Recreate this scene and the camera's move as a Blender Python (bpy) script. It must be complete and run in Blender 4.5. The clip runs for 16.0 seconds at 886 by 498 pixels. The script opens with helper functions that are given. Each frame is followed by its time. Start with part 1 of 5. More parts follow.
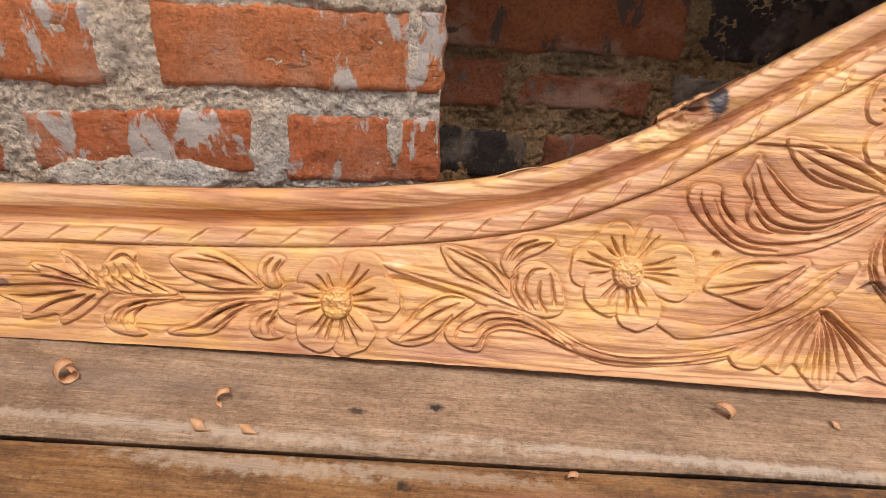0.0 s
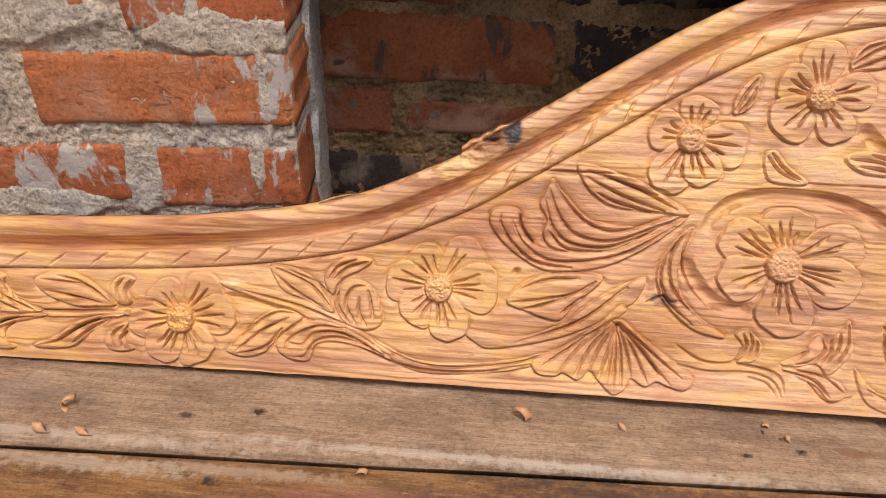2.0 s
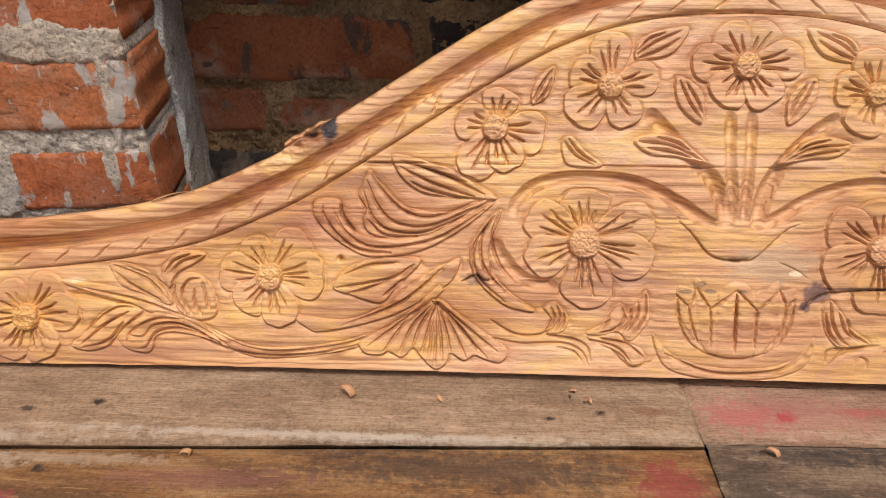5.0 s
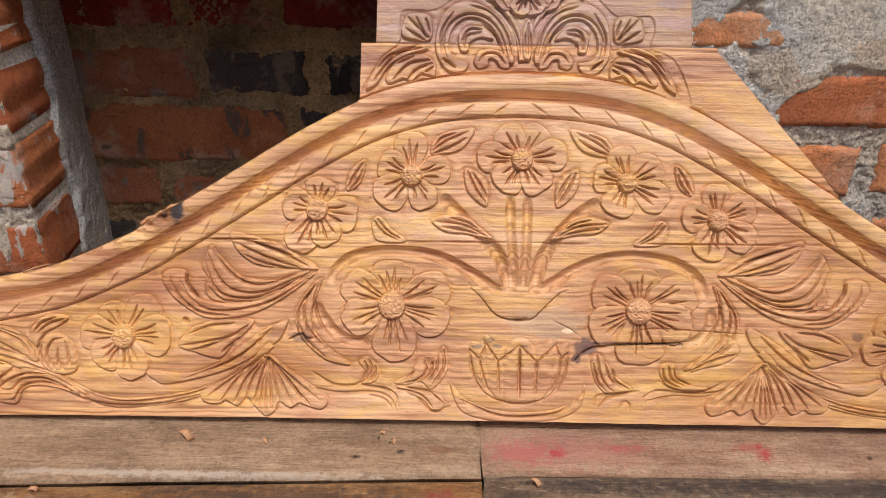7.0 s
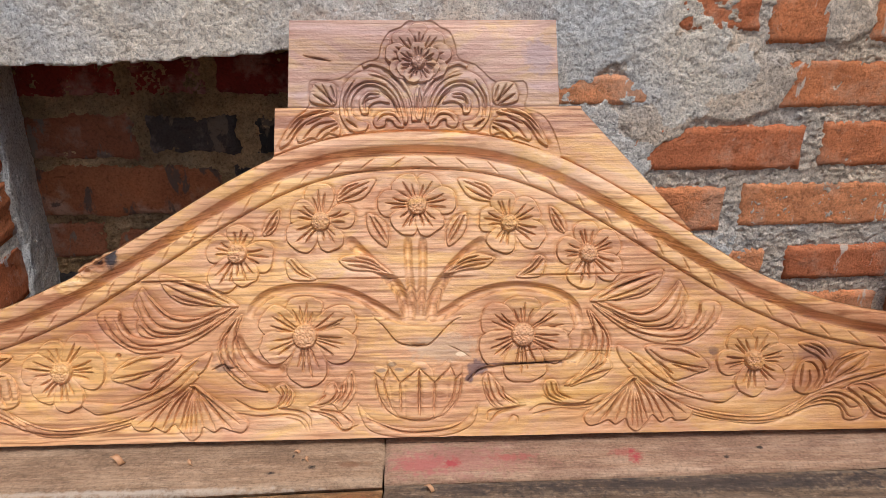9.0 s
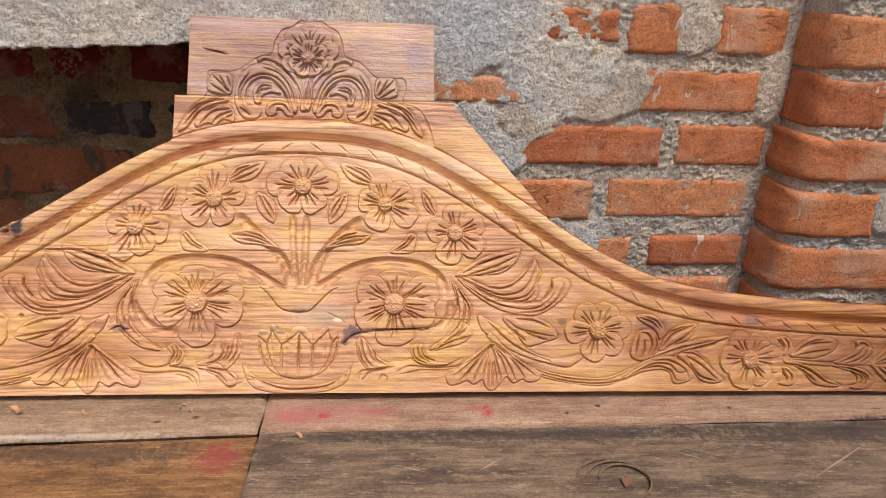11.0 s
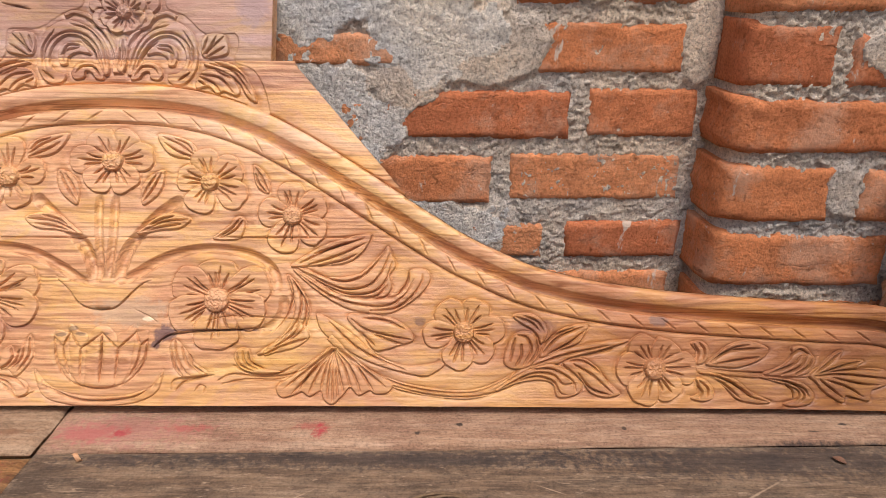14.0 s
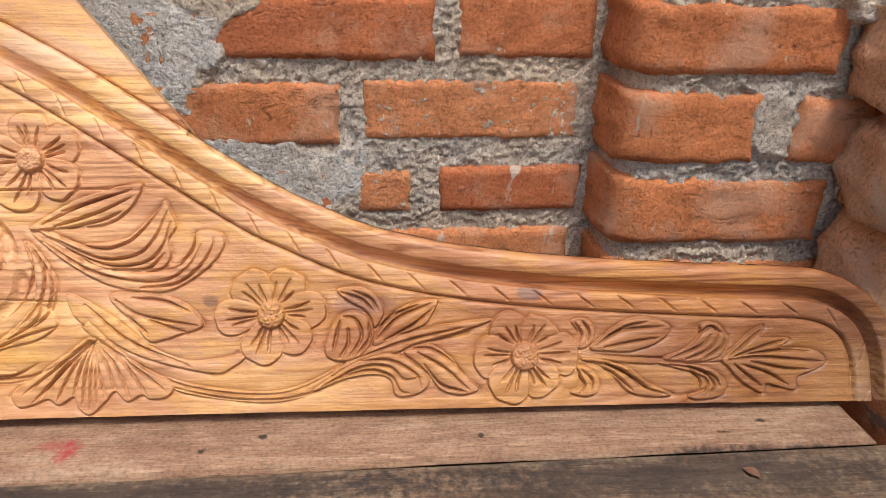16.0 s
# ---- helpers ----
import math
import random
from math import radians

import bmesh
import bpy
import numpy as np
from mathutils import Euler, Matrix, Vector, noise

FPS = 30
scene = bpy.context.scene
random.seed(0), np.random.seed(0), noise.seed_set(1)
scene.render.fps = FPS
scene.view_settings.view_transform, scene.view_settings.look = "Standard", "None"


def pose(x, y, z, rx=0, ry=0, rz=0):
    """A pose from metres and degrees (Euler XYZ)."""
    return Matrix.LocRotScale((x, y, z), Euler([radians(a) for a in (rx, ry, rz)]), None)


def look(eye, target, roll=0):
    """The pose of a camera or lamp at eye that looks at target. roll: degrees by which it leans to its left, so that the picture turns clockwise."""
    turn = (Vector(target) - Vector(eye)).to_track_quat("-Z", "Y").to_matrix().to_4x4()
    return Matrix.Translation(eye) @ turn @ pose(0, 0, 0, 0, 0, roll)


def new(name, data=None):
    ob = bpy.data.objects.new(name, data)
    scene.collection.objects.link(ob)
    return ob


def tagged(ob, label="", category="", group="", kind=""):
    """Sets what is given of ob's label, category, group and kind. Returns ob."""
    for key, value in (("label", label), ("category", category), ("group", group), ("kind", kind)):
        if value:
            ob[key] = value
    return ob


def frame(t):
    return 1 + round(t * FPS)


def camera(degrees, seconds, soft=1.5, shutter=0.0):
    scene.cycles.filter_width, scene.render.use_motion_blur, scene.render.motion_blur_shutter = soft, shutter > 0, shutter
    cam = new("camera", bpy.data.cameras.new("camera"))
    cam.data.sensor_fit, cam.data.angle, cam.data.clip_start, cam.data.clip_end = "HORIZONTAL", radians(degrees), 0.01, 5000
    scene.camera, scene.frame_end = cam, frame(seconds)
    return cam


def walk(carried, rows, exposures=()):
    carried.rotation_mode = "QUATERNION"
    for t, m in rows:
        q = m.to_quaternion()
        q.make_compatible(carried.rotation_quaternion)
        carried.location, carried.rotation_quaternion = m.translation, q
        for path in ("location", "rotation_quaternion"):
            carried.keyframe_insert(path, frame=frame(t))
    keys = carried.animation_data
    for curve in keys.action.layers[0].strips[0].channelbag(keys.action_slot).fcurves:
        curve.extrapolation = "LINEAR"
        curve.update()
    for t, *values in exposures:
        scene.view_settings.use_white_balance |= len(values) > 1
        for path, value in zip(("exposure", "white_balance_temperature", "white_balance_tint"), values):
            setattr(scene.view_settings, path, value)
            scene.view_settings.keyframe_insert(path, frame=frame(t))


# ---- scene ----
cam = camera(67.6, 16.0, soft=0.5)
PATH = [
    (0, (0.03, -0.327, 1.064), (-0.039, 1.38, 0.024), 3.2),
    (0.5, (0.08, -0.337, 1.066), (-0.067, 1.378, 0.048), 4.1),
    (1, (0.109, -0.332, 1.066), (-0.002, 1.389, 0.054), 4.2),
    (1.5, (0.138, -0.343, 1.083), (0.007, 1.375, 0.067), 2.6),
    (2, (0.177, -0.353, 1.099), (0.04, 1.365, 0.085), 1.4),
    (2.5, (0.211, -0.366, 1.105), (0.122, 1.35, 0.081), 2.8),
    (3, (0.23, -0.378, 1.109), (0.117, 1.333, 0.08), 2.1),
    (3.2, (0.24, -0.379, 1.108), (0.142, 1.333, 0.079), 2.1),
    (5.3, (0.316, -0.375, 1.117), (0.251, 1.336, 0.084), 0.1),
    (5.5, (0.332, -0.378, 1.124), (0.282, 1.34, 0.103), 0.5),
    (6, (0.371, -0.398, 1.139), (0.388, 1.34, 0.15), 1.8),
    (6.5, (0.417, -0.423, 1.158), (0.426, 1.342, 0.217), 1.4),
    (7, (0.438, -0.452, 1.172), (0.433, 1.34, 0.282), 0.9),
    (7.5, (0.454, -0.479, 1.18), (0.46, 1.338, 0.344), 0.3),
    (8, (0.465, -0.497, 1.195), (0.517, 1.352, 0.435), 0.4),
    (8.5, (0.483, -0.514, 1.195), (0.54, 1.343, 0.453), -0.1),
    (9, (0.514, -0.537, 1.195), (0.576, 1.316, 0.446), 0.0),
    (9.2, (0.533, -0.554, 1.197), (0.605, 1.292, 0.43), 0.5),
    (11.3, (0.628, -0.632, 1.208), (0.804, 1.216, 0.463), 2.4),
    (11.5, (0.643, -0.632, 1.21), (0.823, 1.214, 0.462), 2.2),
    (12, (0.669, -0.63, 1.208), (0.861, 1.21, 0.448), 1.9),
    (12.5, (0.703, -0.623, 1.21), (0.858, 1.226, 0.462), 2.0),
    (13, (0.741, -0.605, 1.194), (0.834, 1.26, 0.479), 1.8),
    (13.5, (0.786, -0.569, 1.174), (0.826, 1.299, 0.46), 1.1),
    (14, (0.829, -0.523, 1.144), (0.873, 1.334, 0.403), 0.9),
    (14.5, (0.87, -0.465, 1.118), (0.919, 1.378, 0.342), 1.4),
    (15, (0.902, -0.425, 1.105), (0.951, 1.423, 0.342), 1.4),
    (15.5, (0.938, -0.388, 1.083), (1.043, 1.428, 0.251), 1.8),
    (16, (0.957, -0.374, 1.082), (1.105, 1.425, 0.221), 1.4),
]
walk(cam, [(t, look(eye, target, roll)) for t, eye, target, roll in PATH],
     exposures=[(0.0, -0.02, 6500, 12), (1.5, -0.08, 6500, 13), (3.0, -0.09, 6460, 12), (5.5, -0.18, 6500, 10), (6.5, -0.21, 6460, 10), (7.5, -0.22, 6250, 11), (8.5, -0.19, 6020, 10), (9.2, -0.17, 6000, 10),
                (11.5, -0.05, 6350, 11), (12.5, -0.03, 6450, 13), (14.0, 0.0, 6450, 14), (15.0, 0.05, 6420, 12), (15.5, 0.08, 6400, 11), (16.0, 0.10, 6400, 10)])

# ---------------------------------------------------------------- daylight
SUN_HEIGHT, SUN_TURN = 66.0, 164.0
world = bpy.data.worlds.new("sky")
scene.world = world
world.use_nodes = True
wn = world.node_tree
wn.nodes.clear()
sky = wn.nodes.new("ShaderNodeTexSky")
sky.sky_type = "NISHITA"
sky.sun_disc = False
sky.sun_elevation = radians(SUN_HEIGHT)
sky.sun_rotation = radians(SUN_TURN)
sky.air_density, sky.dust_density, sky.ozone_density = 1.0, 4.0, 1.0
sky_bg = wn.nodes.new("ShaderNodeBackground")
sky_bg.inputs["Strength"].default_value = 0.175
sky_out = wn.nodes.new("ShaderNodeOutputWorld")
wn.links.new(sky.outputs[0], sky_bg.inputs[0])
wn.links.new(sky_bg.outputs[0], sky_out.inputs[0])
sun_data = bpy.data.lights.new("sun", "SUN")
sun_data.energy, sun_data.angle, sun_data.color = 2.35, radians(13), (1.0, 0.94, 0.86)
sun = new("sun", sun_data)
sun.matrix_world = look((0.914, -1.342, 4.27), (0.5, 0.1, 0.9))


# ---------------------------------------------------------------- materials
def material(name):
    m = bpy.data.materials.new(name)
    m.use_nodes = True
    nt = m.node_tree
    return m, nt, nt.nodes["Principled BSDF"]


def node(nt, kind, **inputs):
    n = nt.nodes.new(kind)
    for key, value in inputs.items():
        n.inputs[key.replace("_", " ")].default_value = value
    return n


def coords(nt, scale, output="Object", turn=(0, 0, 0), shift=(0, 0, 0)):
    tc = nt.nodes.new("ShaderNodeTexCoord")
    mp = nt.nodes.new("ShaderNodeMapping")
    mp.inputs["Scale"].default_value = scale
    mp.inputs["Rotation"].default_value = turn
    mp.inputs["Location"].default_value = shift
    nt.links.new(tc.outputs[output], mp.inputs["Vector"])
    return mp.outputs["Vector"]


def noise_tex(nt, vec, scale, detail=6.0, rough=0.55, distort=0.0):
    n = node(nt, "ShaderNodeTexNoise", Scale=scale, Detail=detail, Roughness=rough, Distortion=distort)
    nt.links.new(vec, n.inputs["Vector"])
    return n.outputs["Fac"]


def ramp(nt, fac, stops):
    r = nt.nodes.new("ShaderNodeValToRGB")
    el = r.color_ramp.elements
    while len(el) < len(stops):
        el.new(0.5)
    for e, (pos, col) in zip(el, stops):
        e.position = pos
        e.color = (*col, 1.0) if len(col) == 3 else col
    nt.links.new(fac, r.inputs["Fac"])
    return r.outputs["Color"]


def grey(a):
    return (a, a, a)


def mix(nt, fac, a, b, kind="MIX"):
    m = nt.nodes.new("ShaderNodeMix")
    m.data_type, m.blend_type = "RGBA", kind
    if hasattr(fac, "links"):
        nt.links.new(fac, m.inputs[0])
    else:
        m.inputs[0].default_value = fac
    for val, i in ((a, 6), (b, 7)):
        if hasattr(val, "links"):
            nt.links.new(val, m.inputs[i])
        else:
            m.inputs[i].default_value = (*val, 1.0)
    return m.outputs[2]


def bump(nt, bsdf, fac, strength, distance):
    b = node(nt, "ShaderNodeBump", Strength=strength, Distance=distance)
    nt.links.new(fac, b.inputs["Height"])
    if bsdf.inputs["Normal"].is_linked:
        nt.links.new(bsdf.inputs["Normal"].links[0].from_socket, b.inputs["Normal"])
    nt.links.new(b.outputs["Normal"], bsdf.inputs["Normal"])


def sum_of(nt, a, b, op="ADD"):
    m = nt.nodes.new("ShaderNodeMath")
    m.operation = op
    for val, i in ((a, 0), (b, 1)):
        if hasattr(val, "links"):
            nt.links.new(val, m.inputs[i])
        else:
            m.inputs[i].default_value = val
    return m.outputs[0]


def patch(nt, cx, cy, rx, ry, wobble=0.4, grain=60.0, full=0.75, edge=1.15):
    """A mask, 1 inside an uneven ellipse in the x-y plane of the thing, 0 outside."""
    v = coords(nt, (1 / rx, 1 / ry, 0.0), shift=(-cx / rx, -cy / ry, 0.0))
    ln = nt.nodes.new("ShaderNodeVectorMath")
    ln.operation = "LENGTH"
    nt.links.new(v, ln.inputs[0])
    n = noise_tex(nt, coords(nt, (1, 1, 1)), grain, 5, 0.65)
    d = sum_of(nt, ln.outputs["Value"], sum_of(nt, sum_of(nt, n, 0.5, "SUBTRACT"), 2.0 * wobble, "MULTIPLY"))
    return ramp(nt, sum_of(nt, d, 0.5, "MULTIPLY"), [(full / 2, grey(1.0)), (edge / 2, grey(0.0))])


def scaled(nt, fac, k):
    return sum_of(nt, fac, k, "MULTIPLY")


def carved_wood(name, pale, mid, dark, streak, rough=0.5, streaks=0.5, knots=(), tints=()):
    """Fresh timber, grain along x: long growth lines cut by the board faces, fine pores, darker streaks, knots."""
    m, nt, b = material(name)
    tc = nt.nodes.new("ShaderNodeTexCoord")
    sep = nt.nodes.new("ShaderNodeSeparateXYZ")
    nt.links.new(tc.outputs["Object"], sep.inputs[0])
    joint = sum_of(nt, sep.outputs["Y"], 0.1642, "GREATER_THAN")
    comb = nt.nodes.new("ShaderNodeCombineXYZ")
    nt.links.new(sum_of(nt, scaled(nt, sep.outputs["X"], 0.08), scaled(nt, joint, 1.7)), comb.inputs[0])
    nt.links.new(sum_of(nt, sum_of(nt, sep.outputs["Y"], scaled(nt, sep.outputs["Z"], 0.7)), scaled(nt, joint, 0.31)), comb.inputs[1])
    nt.links.new(scaled(nt, sep.outputs["Z"], 1.6), comb.inputs[2])
    vec = comb.outputs[0]
    wave = node(nt, "ShaderNodeTexWave", Scale=38.0, Distortion=17.0, Detail=4.0, Detail_Scale=1.0, Detail_Roughness=0.6)
    wave.wave_type, wave.bands_direction, wave.wave_profile = "BANDS", "Y", "SIN"
    nt.links.new(vec, wave.inputs["Vector"])
    ring = ramp(nt, wave.outputs["Fac"], [(0.0, tuple(min(1.0, 1.10 * c) for c in pale)), (0.40, pale), (0.68, tuple(0.6 * p + 0.4 * q for p, q in zip(pale, mid))), (0.86, tuple(0.2 * p + 0.8 * q for p, q in zip(pale, mid))), (1.0, tuple(0.72 * p + 0.28 * q for p, q in zip(mid, dark)))])
    broad = noise_tex(nt, vec, 26.0, 4, 0.55, 0.6)
    col = mix(nt, ramp(nt, broad, [(0.38, grey(0.25)), (0.60, grey(1.0))]), tuple(0.80 * p + 0.20 * q for p, q in zip(pale, mid)), ring)
    # long fine fibres, stronger in places
    fine = noise_tex(nt, coords(nt, (5.0, 260.0, 140.0)), 2.0, 5, 0.62, 0.15)
    where = noise_tex(nt, coords(nt, (2.5, 14.0, 10.0), shift=(1.3, 4.0, 0)), 2.0, 4, 0.6)
    col = mix(nt, ramp(nt, where, [(0.4, grey(0.2)), (0.62, grey(0.8))]), col, ramp(nt, fine, [(0.33, (0.60, 0.54, 0.52)), (0.46, (0.93, 0.91, 0.90)), (0.58, grey(1.0)), (0.70, (1.08, 1.08, 1.10))]), "MULTIPLY")
    st = noise_tex(nt, vec, 15.0, 4, 0.55, 1.2)
    col = mix(nt, ramp(nt, st, [(0.56, grey(0.0)), (0.64, grey(streaks))]), col, streak)
    cream = tuple(min(1.0, c * k) for c, k in zip(pale, (1.14, 1.3, 1.6)))
    col = mix(nt, ramp(nt, st, [(0.36, grey(0.55)), (0.46, grey(0.0))]), col, cream)
    blotch = noise_tex(nt, coords(nt, (3.0, 7.0, 6.0)), 3.0, 5)
    col = mix(nt, 0.6, col, ramp(nt, blotch, [(0.3, (0.70, 0.56, 0.50)), (0.5, grey(1.0)), (0.7, (1.16, 1.18, 1.12))]), "MULTIPLY")
    pores = noise_tex(nt, coords(nt, (22.0, 560.0, 300.0)), 2.2, 2, 0.5)
    col = mix(nt, ramp(nt, pores, [(0.60, grey(0.0)), (0.72, grey(0.35))]), col, dark)
    # golden, orange and mauve clouds
    hue = noise_tex(nt, coords(nt, (6.0, 15.0, 10.0), shift=(3.1, 0.7, 0)), 1.6, 5, 0.6, 1.2)
    col = mix(nt, 1.0, col, ramp(nt, hue, [(0.28, (0.90, 0.76, 0.74)), (0.40, (1.0, 0.91, 0.88)), (0.50, (1.02, 0.99, 0.96)), (0.58, (1.08, 1.05, 0.76)), (0.70, (1.14, 1.17, 1.08))]), "MULTIPLY")
    mauve = noise_tex(nt, coords(nt, (7.0, 20.0, 12.0), shift=(7.7, 2.2, 0)), 1.7, 6, 0.66, 1.6)
    col = mix(nt, ramp(nt, mauve, [(0.58, grey(0.0)), (0.70, grey(0.35))]), col, tuple(q * c for q, c in zip((0.86, 0.94, 1.25), mid)))
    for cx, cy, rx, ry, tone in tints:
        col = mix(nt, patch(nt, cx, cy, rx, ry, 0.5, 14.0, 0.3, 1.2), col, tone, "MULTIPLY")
    for cx, cy, rx, ry, tone, k in knots:
        col = mix(nt, scaled(nt, patch(nt, cx, cy, rx, ry, 0.9, 110.0, 0.6, 1.0), k), col, tone)
    nt.links.new(col, b.inputs["Base Color"])
    nt.links.new(ramp(nt, fine, [(0.2, grey(rough + 0.14)), (0.8, grey(rough - 0.06))]), b.inputs["Roughness"])
    b.inputs["Specular IOR Level"].default_value = 0.45
    bump(nt, b, fine, 0.4, 0.0008)
    tool = noise_tex(nt, coords(nt, (70.0, 190.0, 130.0)), 1.0, 4, 0.55, 0.5)
    bump(nt, b, tool, 0.55, 0.0016)
    ridge = noise_tex(nt, coords(nt, (5.0, 190.0, 60.0), shift=(5.0, 2.0, 0)), 1.0, 3, 0.55, 0.4)
    bump(nt, b, ridge, 0.55, 0.0018)
    return m


PURPLE, SILVER, SOOT = (0.10, 0.05, 0.05), (0.50, 0.37, 0.25), (0.03, 0.028, 0.035)
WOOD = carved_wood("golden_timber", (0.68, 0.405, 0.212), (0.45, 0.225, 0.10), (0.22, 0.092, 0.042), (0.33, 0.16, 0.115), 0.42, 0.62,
                   [(0.030, 0.090, 0.045, 0.016, SILVER, 0.5), (0.064, 0.068, 0.012, 0.010, (0.16, 0.085, 0.075), 0.9), (0.056, 0.058, 0.006, 0.005, PURPLE, 0.85),
                    (0.110, 0.0725, 0.055, 0.0016, PURPLE, 0.8), (0.3159, 0.0815, 0.007, 0.006, PURPLE, 0.6), (-0.198, 0.073, 0.012, 0.006, PURPLE, 0.6),
                    (0.43, 0.078, 0.03, 0.010, (0.22, 0.10, 0.075), 0.6), (-0.800, 0.029, 0.012, 0.004, PURPLE, 0.8), (-0.519, 0.065, 0.012, 0.0028, (0.86, 0.66, 0.42), 0.8), (0.048, 0.083, 0.006, 0.003, (0.86, 0.68, 0.46), 0.8),
                    (-0.0346, 0.0675, 0.007, 0.0022, SOOT, 0.55), (-0.025, 0.0735, 0.006, 0.0026, SOOT, 0.55), (-0.017, 0.0685, 0.006, 0.0022, SOOT, 0.5), (0.008, 0.0685, 0.004, 0.0016, SOOT, 0.5)],
                   # first two tints: browner timber, and weaker light at the right painted in
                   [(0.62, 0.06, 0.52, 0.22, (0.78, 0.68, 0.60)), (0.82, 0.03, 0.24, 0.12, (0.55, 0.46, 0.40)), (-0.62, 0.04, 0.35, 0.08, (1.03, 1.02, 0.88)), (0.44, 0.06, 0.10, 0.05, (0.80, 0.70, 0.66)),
                    (-0.325, 0.13, 0.10, 0.035, (0.80, 0.68, 0.62)), (0.25, 0.13, 0.09, 0.045, (1.14, 1.18, 1.2)), (-0.22, 0.05, 0.11, 0.02, (0.76, 0.64, 0.60)),
                    (0.17, 0.035, 0.07, 0.025, (1.06, 1.08, 0.85)), (-0.55, 0.05, 0.05, 0.015, (0.85, 0.76, 0.72))])
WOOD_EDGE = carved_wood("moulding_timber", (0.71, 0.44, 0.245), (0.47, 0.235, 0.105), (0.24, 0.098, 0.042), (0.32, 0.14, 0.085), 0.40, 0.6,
                        [(-0.316, 0.191, 0.008, 0.016, SOOT, 0.95), (-0.333, 0.186, 0.010, 0.004, SOOT, 0.7), (0.5554, 0.0839, 0.012, 0.006, (0.2, 0.13, 0.11), 0.7)],
                        # tints at 0.72 and 0.85: brown heartwood plus dimmer light put into the colour
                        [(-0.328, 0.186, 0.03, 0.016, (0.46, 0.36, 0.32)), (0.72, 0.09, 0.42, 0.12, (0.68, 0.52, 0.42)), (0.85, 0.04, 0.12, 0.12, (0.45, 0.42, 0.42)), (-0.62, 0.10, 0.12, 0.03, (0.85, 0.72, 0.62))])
WOOD_TOP = carved_wood("greyed_timber", (0.45, 0.285, 0.215), (0.38, 0.225, 0.165), (0.22, 0.115, 0.085), (0.27, 0.15, 0.125), 0.40, 0.5,
                       [(-0.1025, 0.4035, 0.026, 0.010, (0.46, 0.25, 0.16), 0.55), (-0.1025, 0.4038, 0.014, 0.0024, (0.16, 0.08, 0.06), 0.75), (0.14, 0.405, 0.02, 0.025, (0.30, 0.2, 0.2), 0.7)],
                       # the first tint paints a glare along the top right edge
                       [(0.09, 0.437, 0.09, 0.014, (1.45, 1.5, 1.45)), (-0.09, 0.41, 0.04, 0.02, (0.8, 0.75, 0.75))])


def scratch_mask(nt, x0, y0, x1, y1, wide):
    """A mask for one straight scratch in the x-y plane of the thing."""
    a, cx, cy = math.atan2(y1 - y0, x1 - x0), (x0 + x1) / 2, (y0 + y1) / 2
    v = coords(nt, (1, 1, 0), turn=(0, 0, -a), shift=(-cx * math.cos(a) - cy * math.sin(a), cx * math.sin(a) - cy * math.cos(a), 0))
    squeeze = nt.nodes.new("ShaderNodeMapping")
    squeeze.inputs["Scale"].default_value = (2 / math.hypot(x1 - x0, y1 - y0), 1 / wide, 0)
    nt.links.new(v, squeeze.inputs["Vector"])
    ln = nt.nodes.new("ShaderNodeVectorMath")
    ln.operation = "LENGTH"
    nt.links.new(squeeze.outputs[0], ln.inputs[0])
    n = noise_tex(nt, coords(nt, (1, 1, 1)), 160.0, 4, 0.6)
    return ramp(nt, sum_of(nt, scaled(nt, ln.outputs["Value"], 0.5), scaled(nt, n, 0.6)), [(0.45, grey(1.0)), (0.80, grey(0.0))])


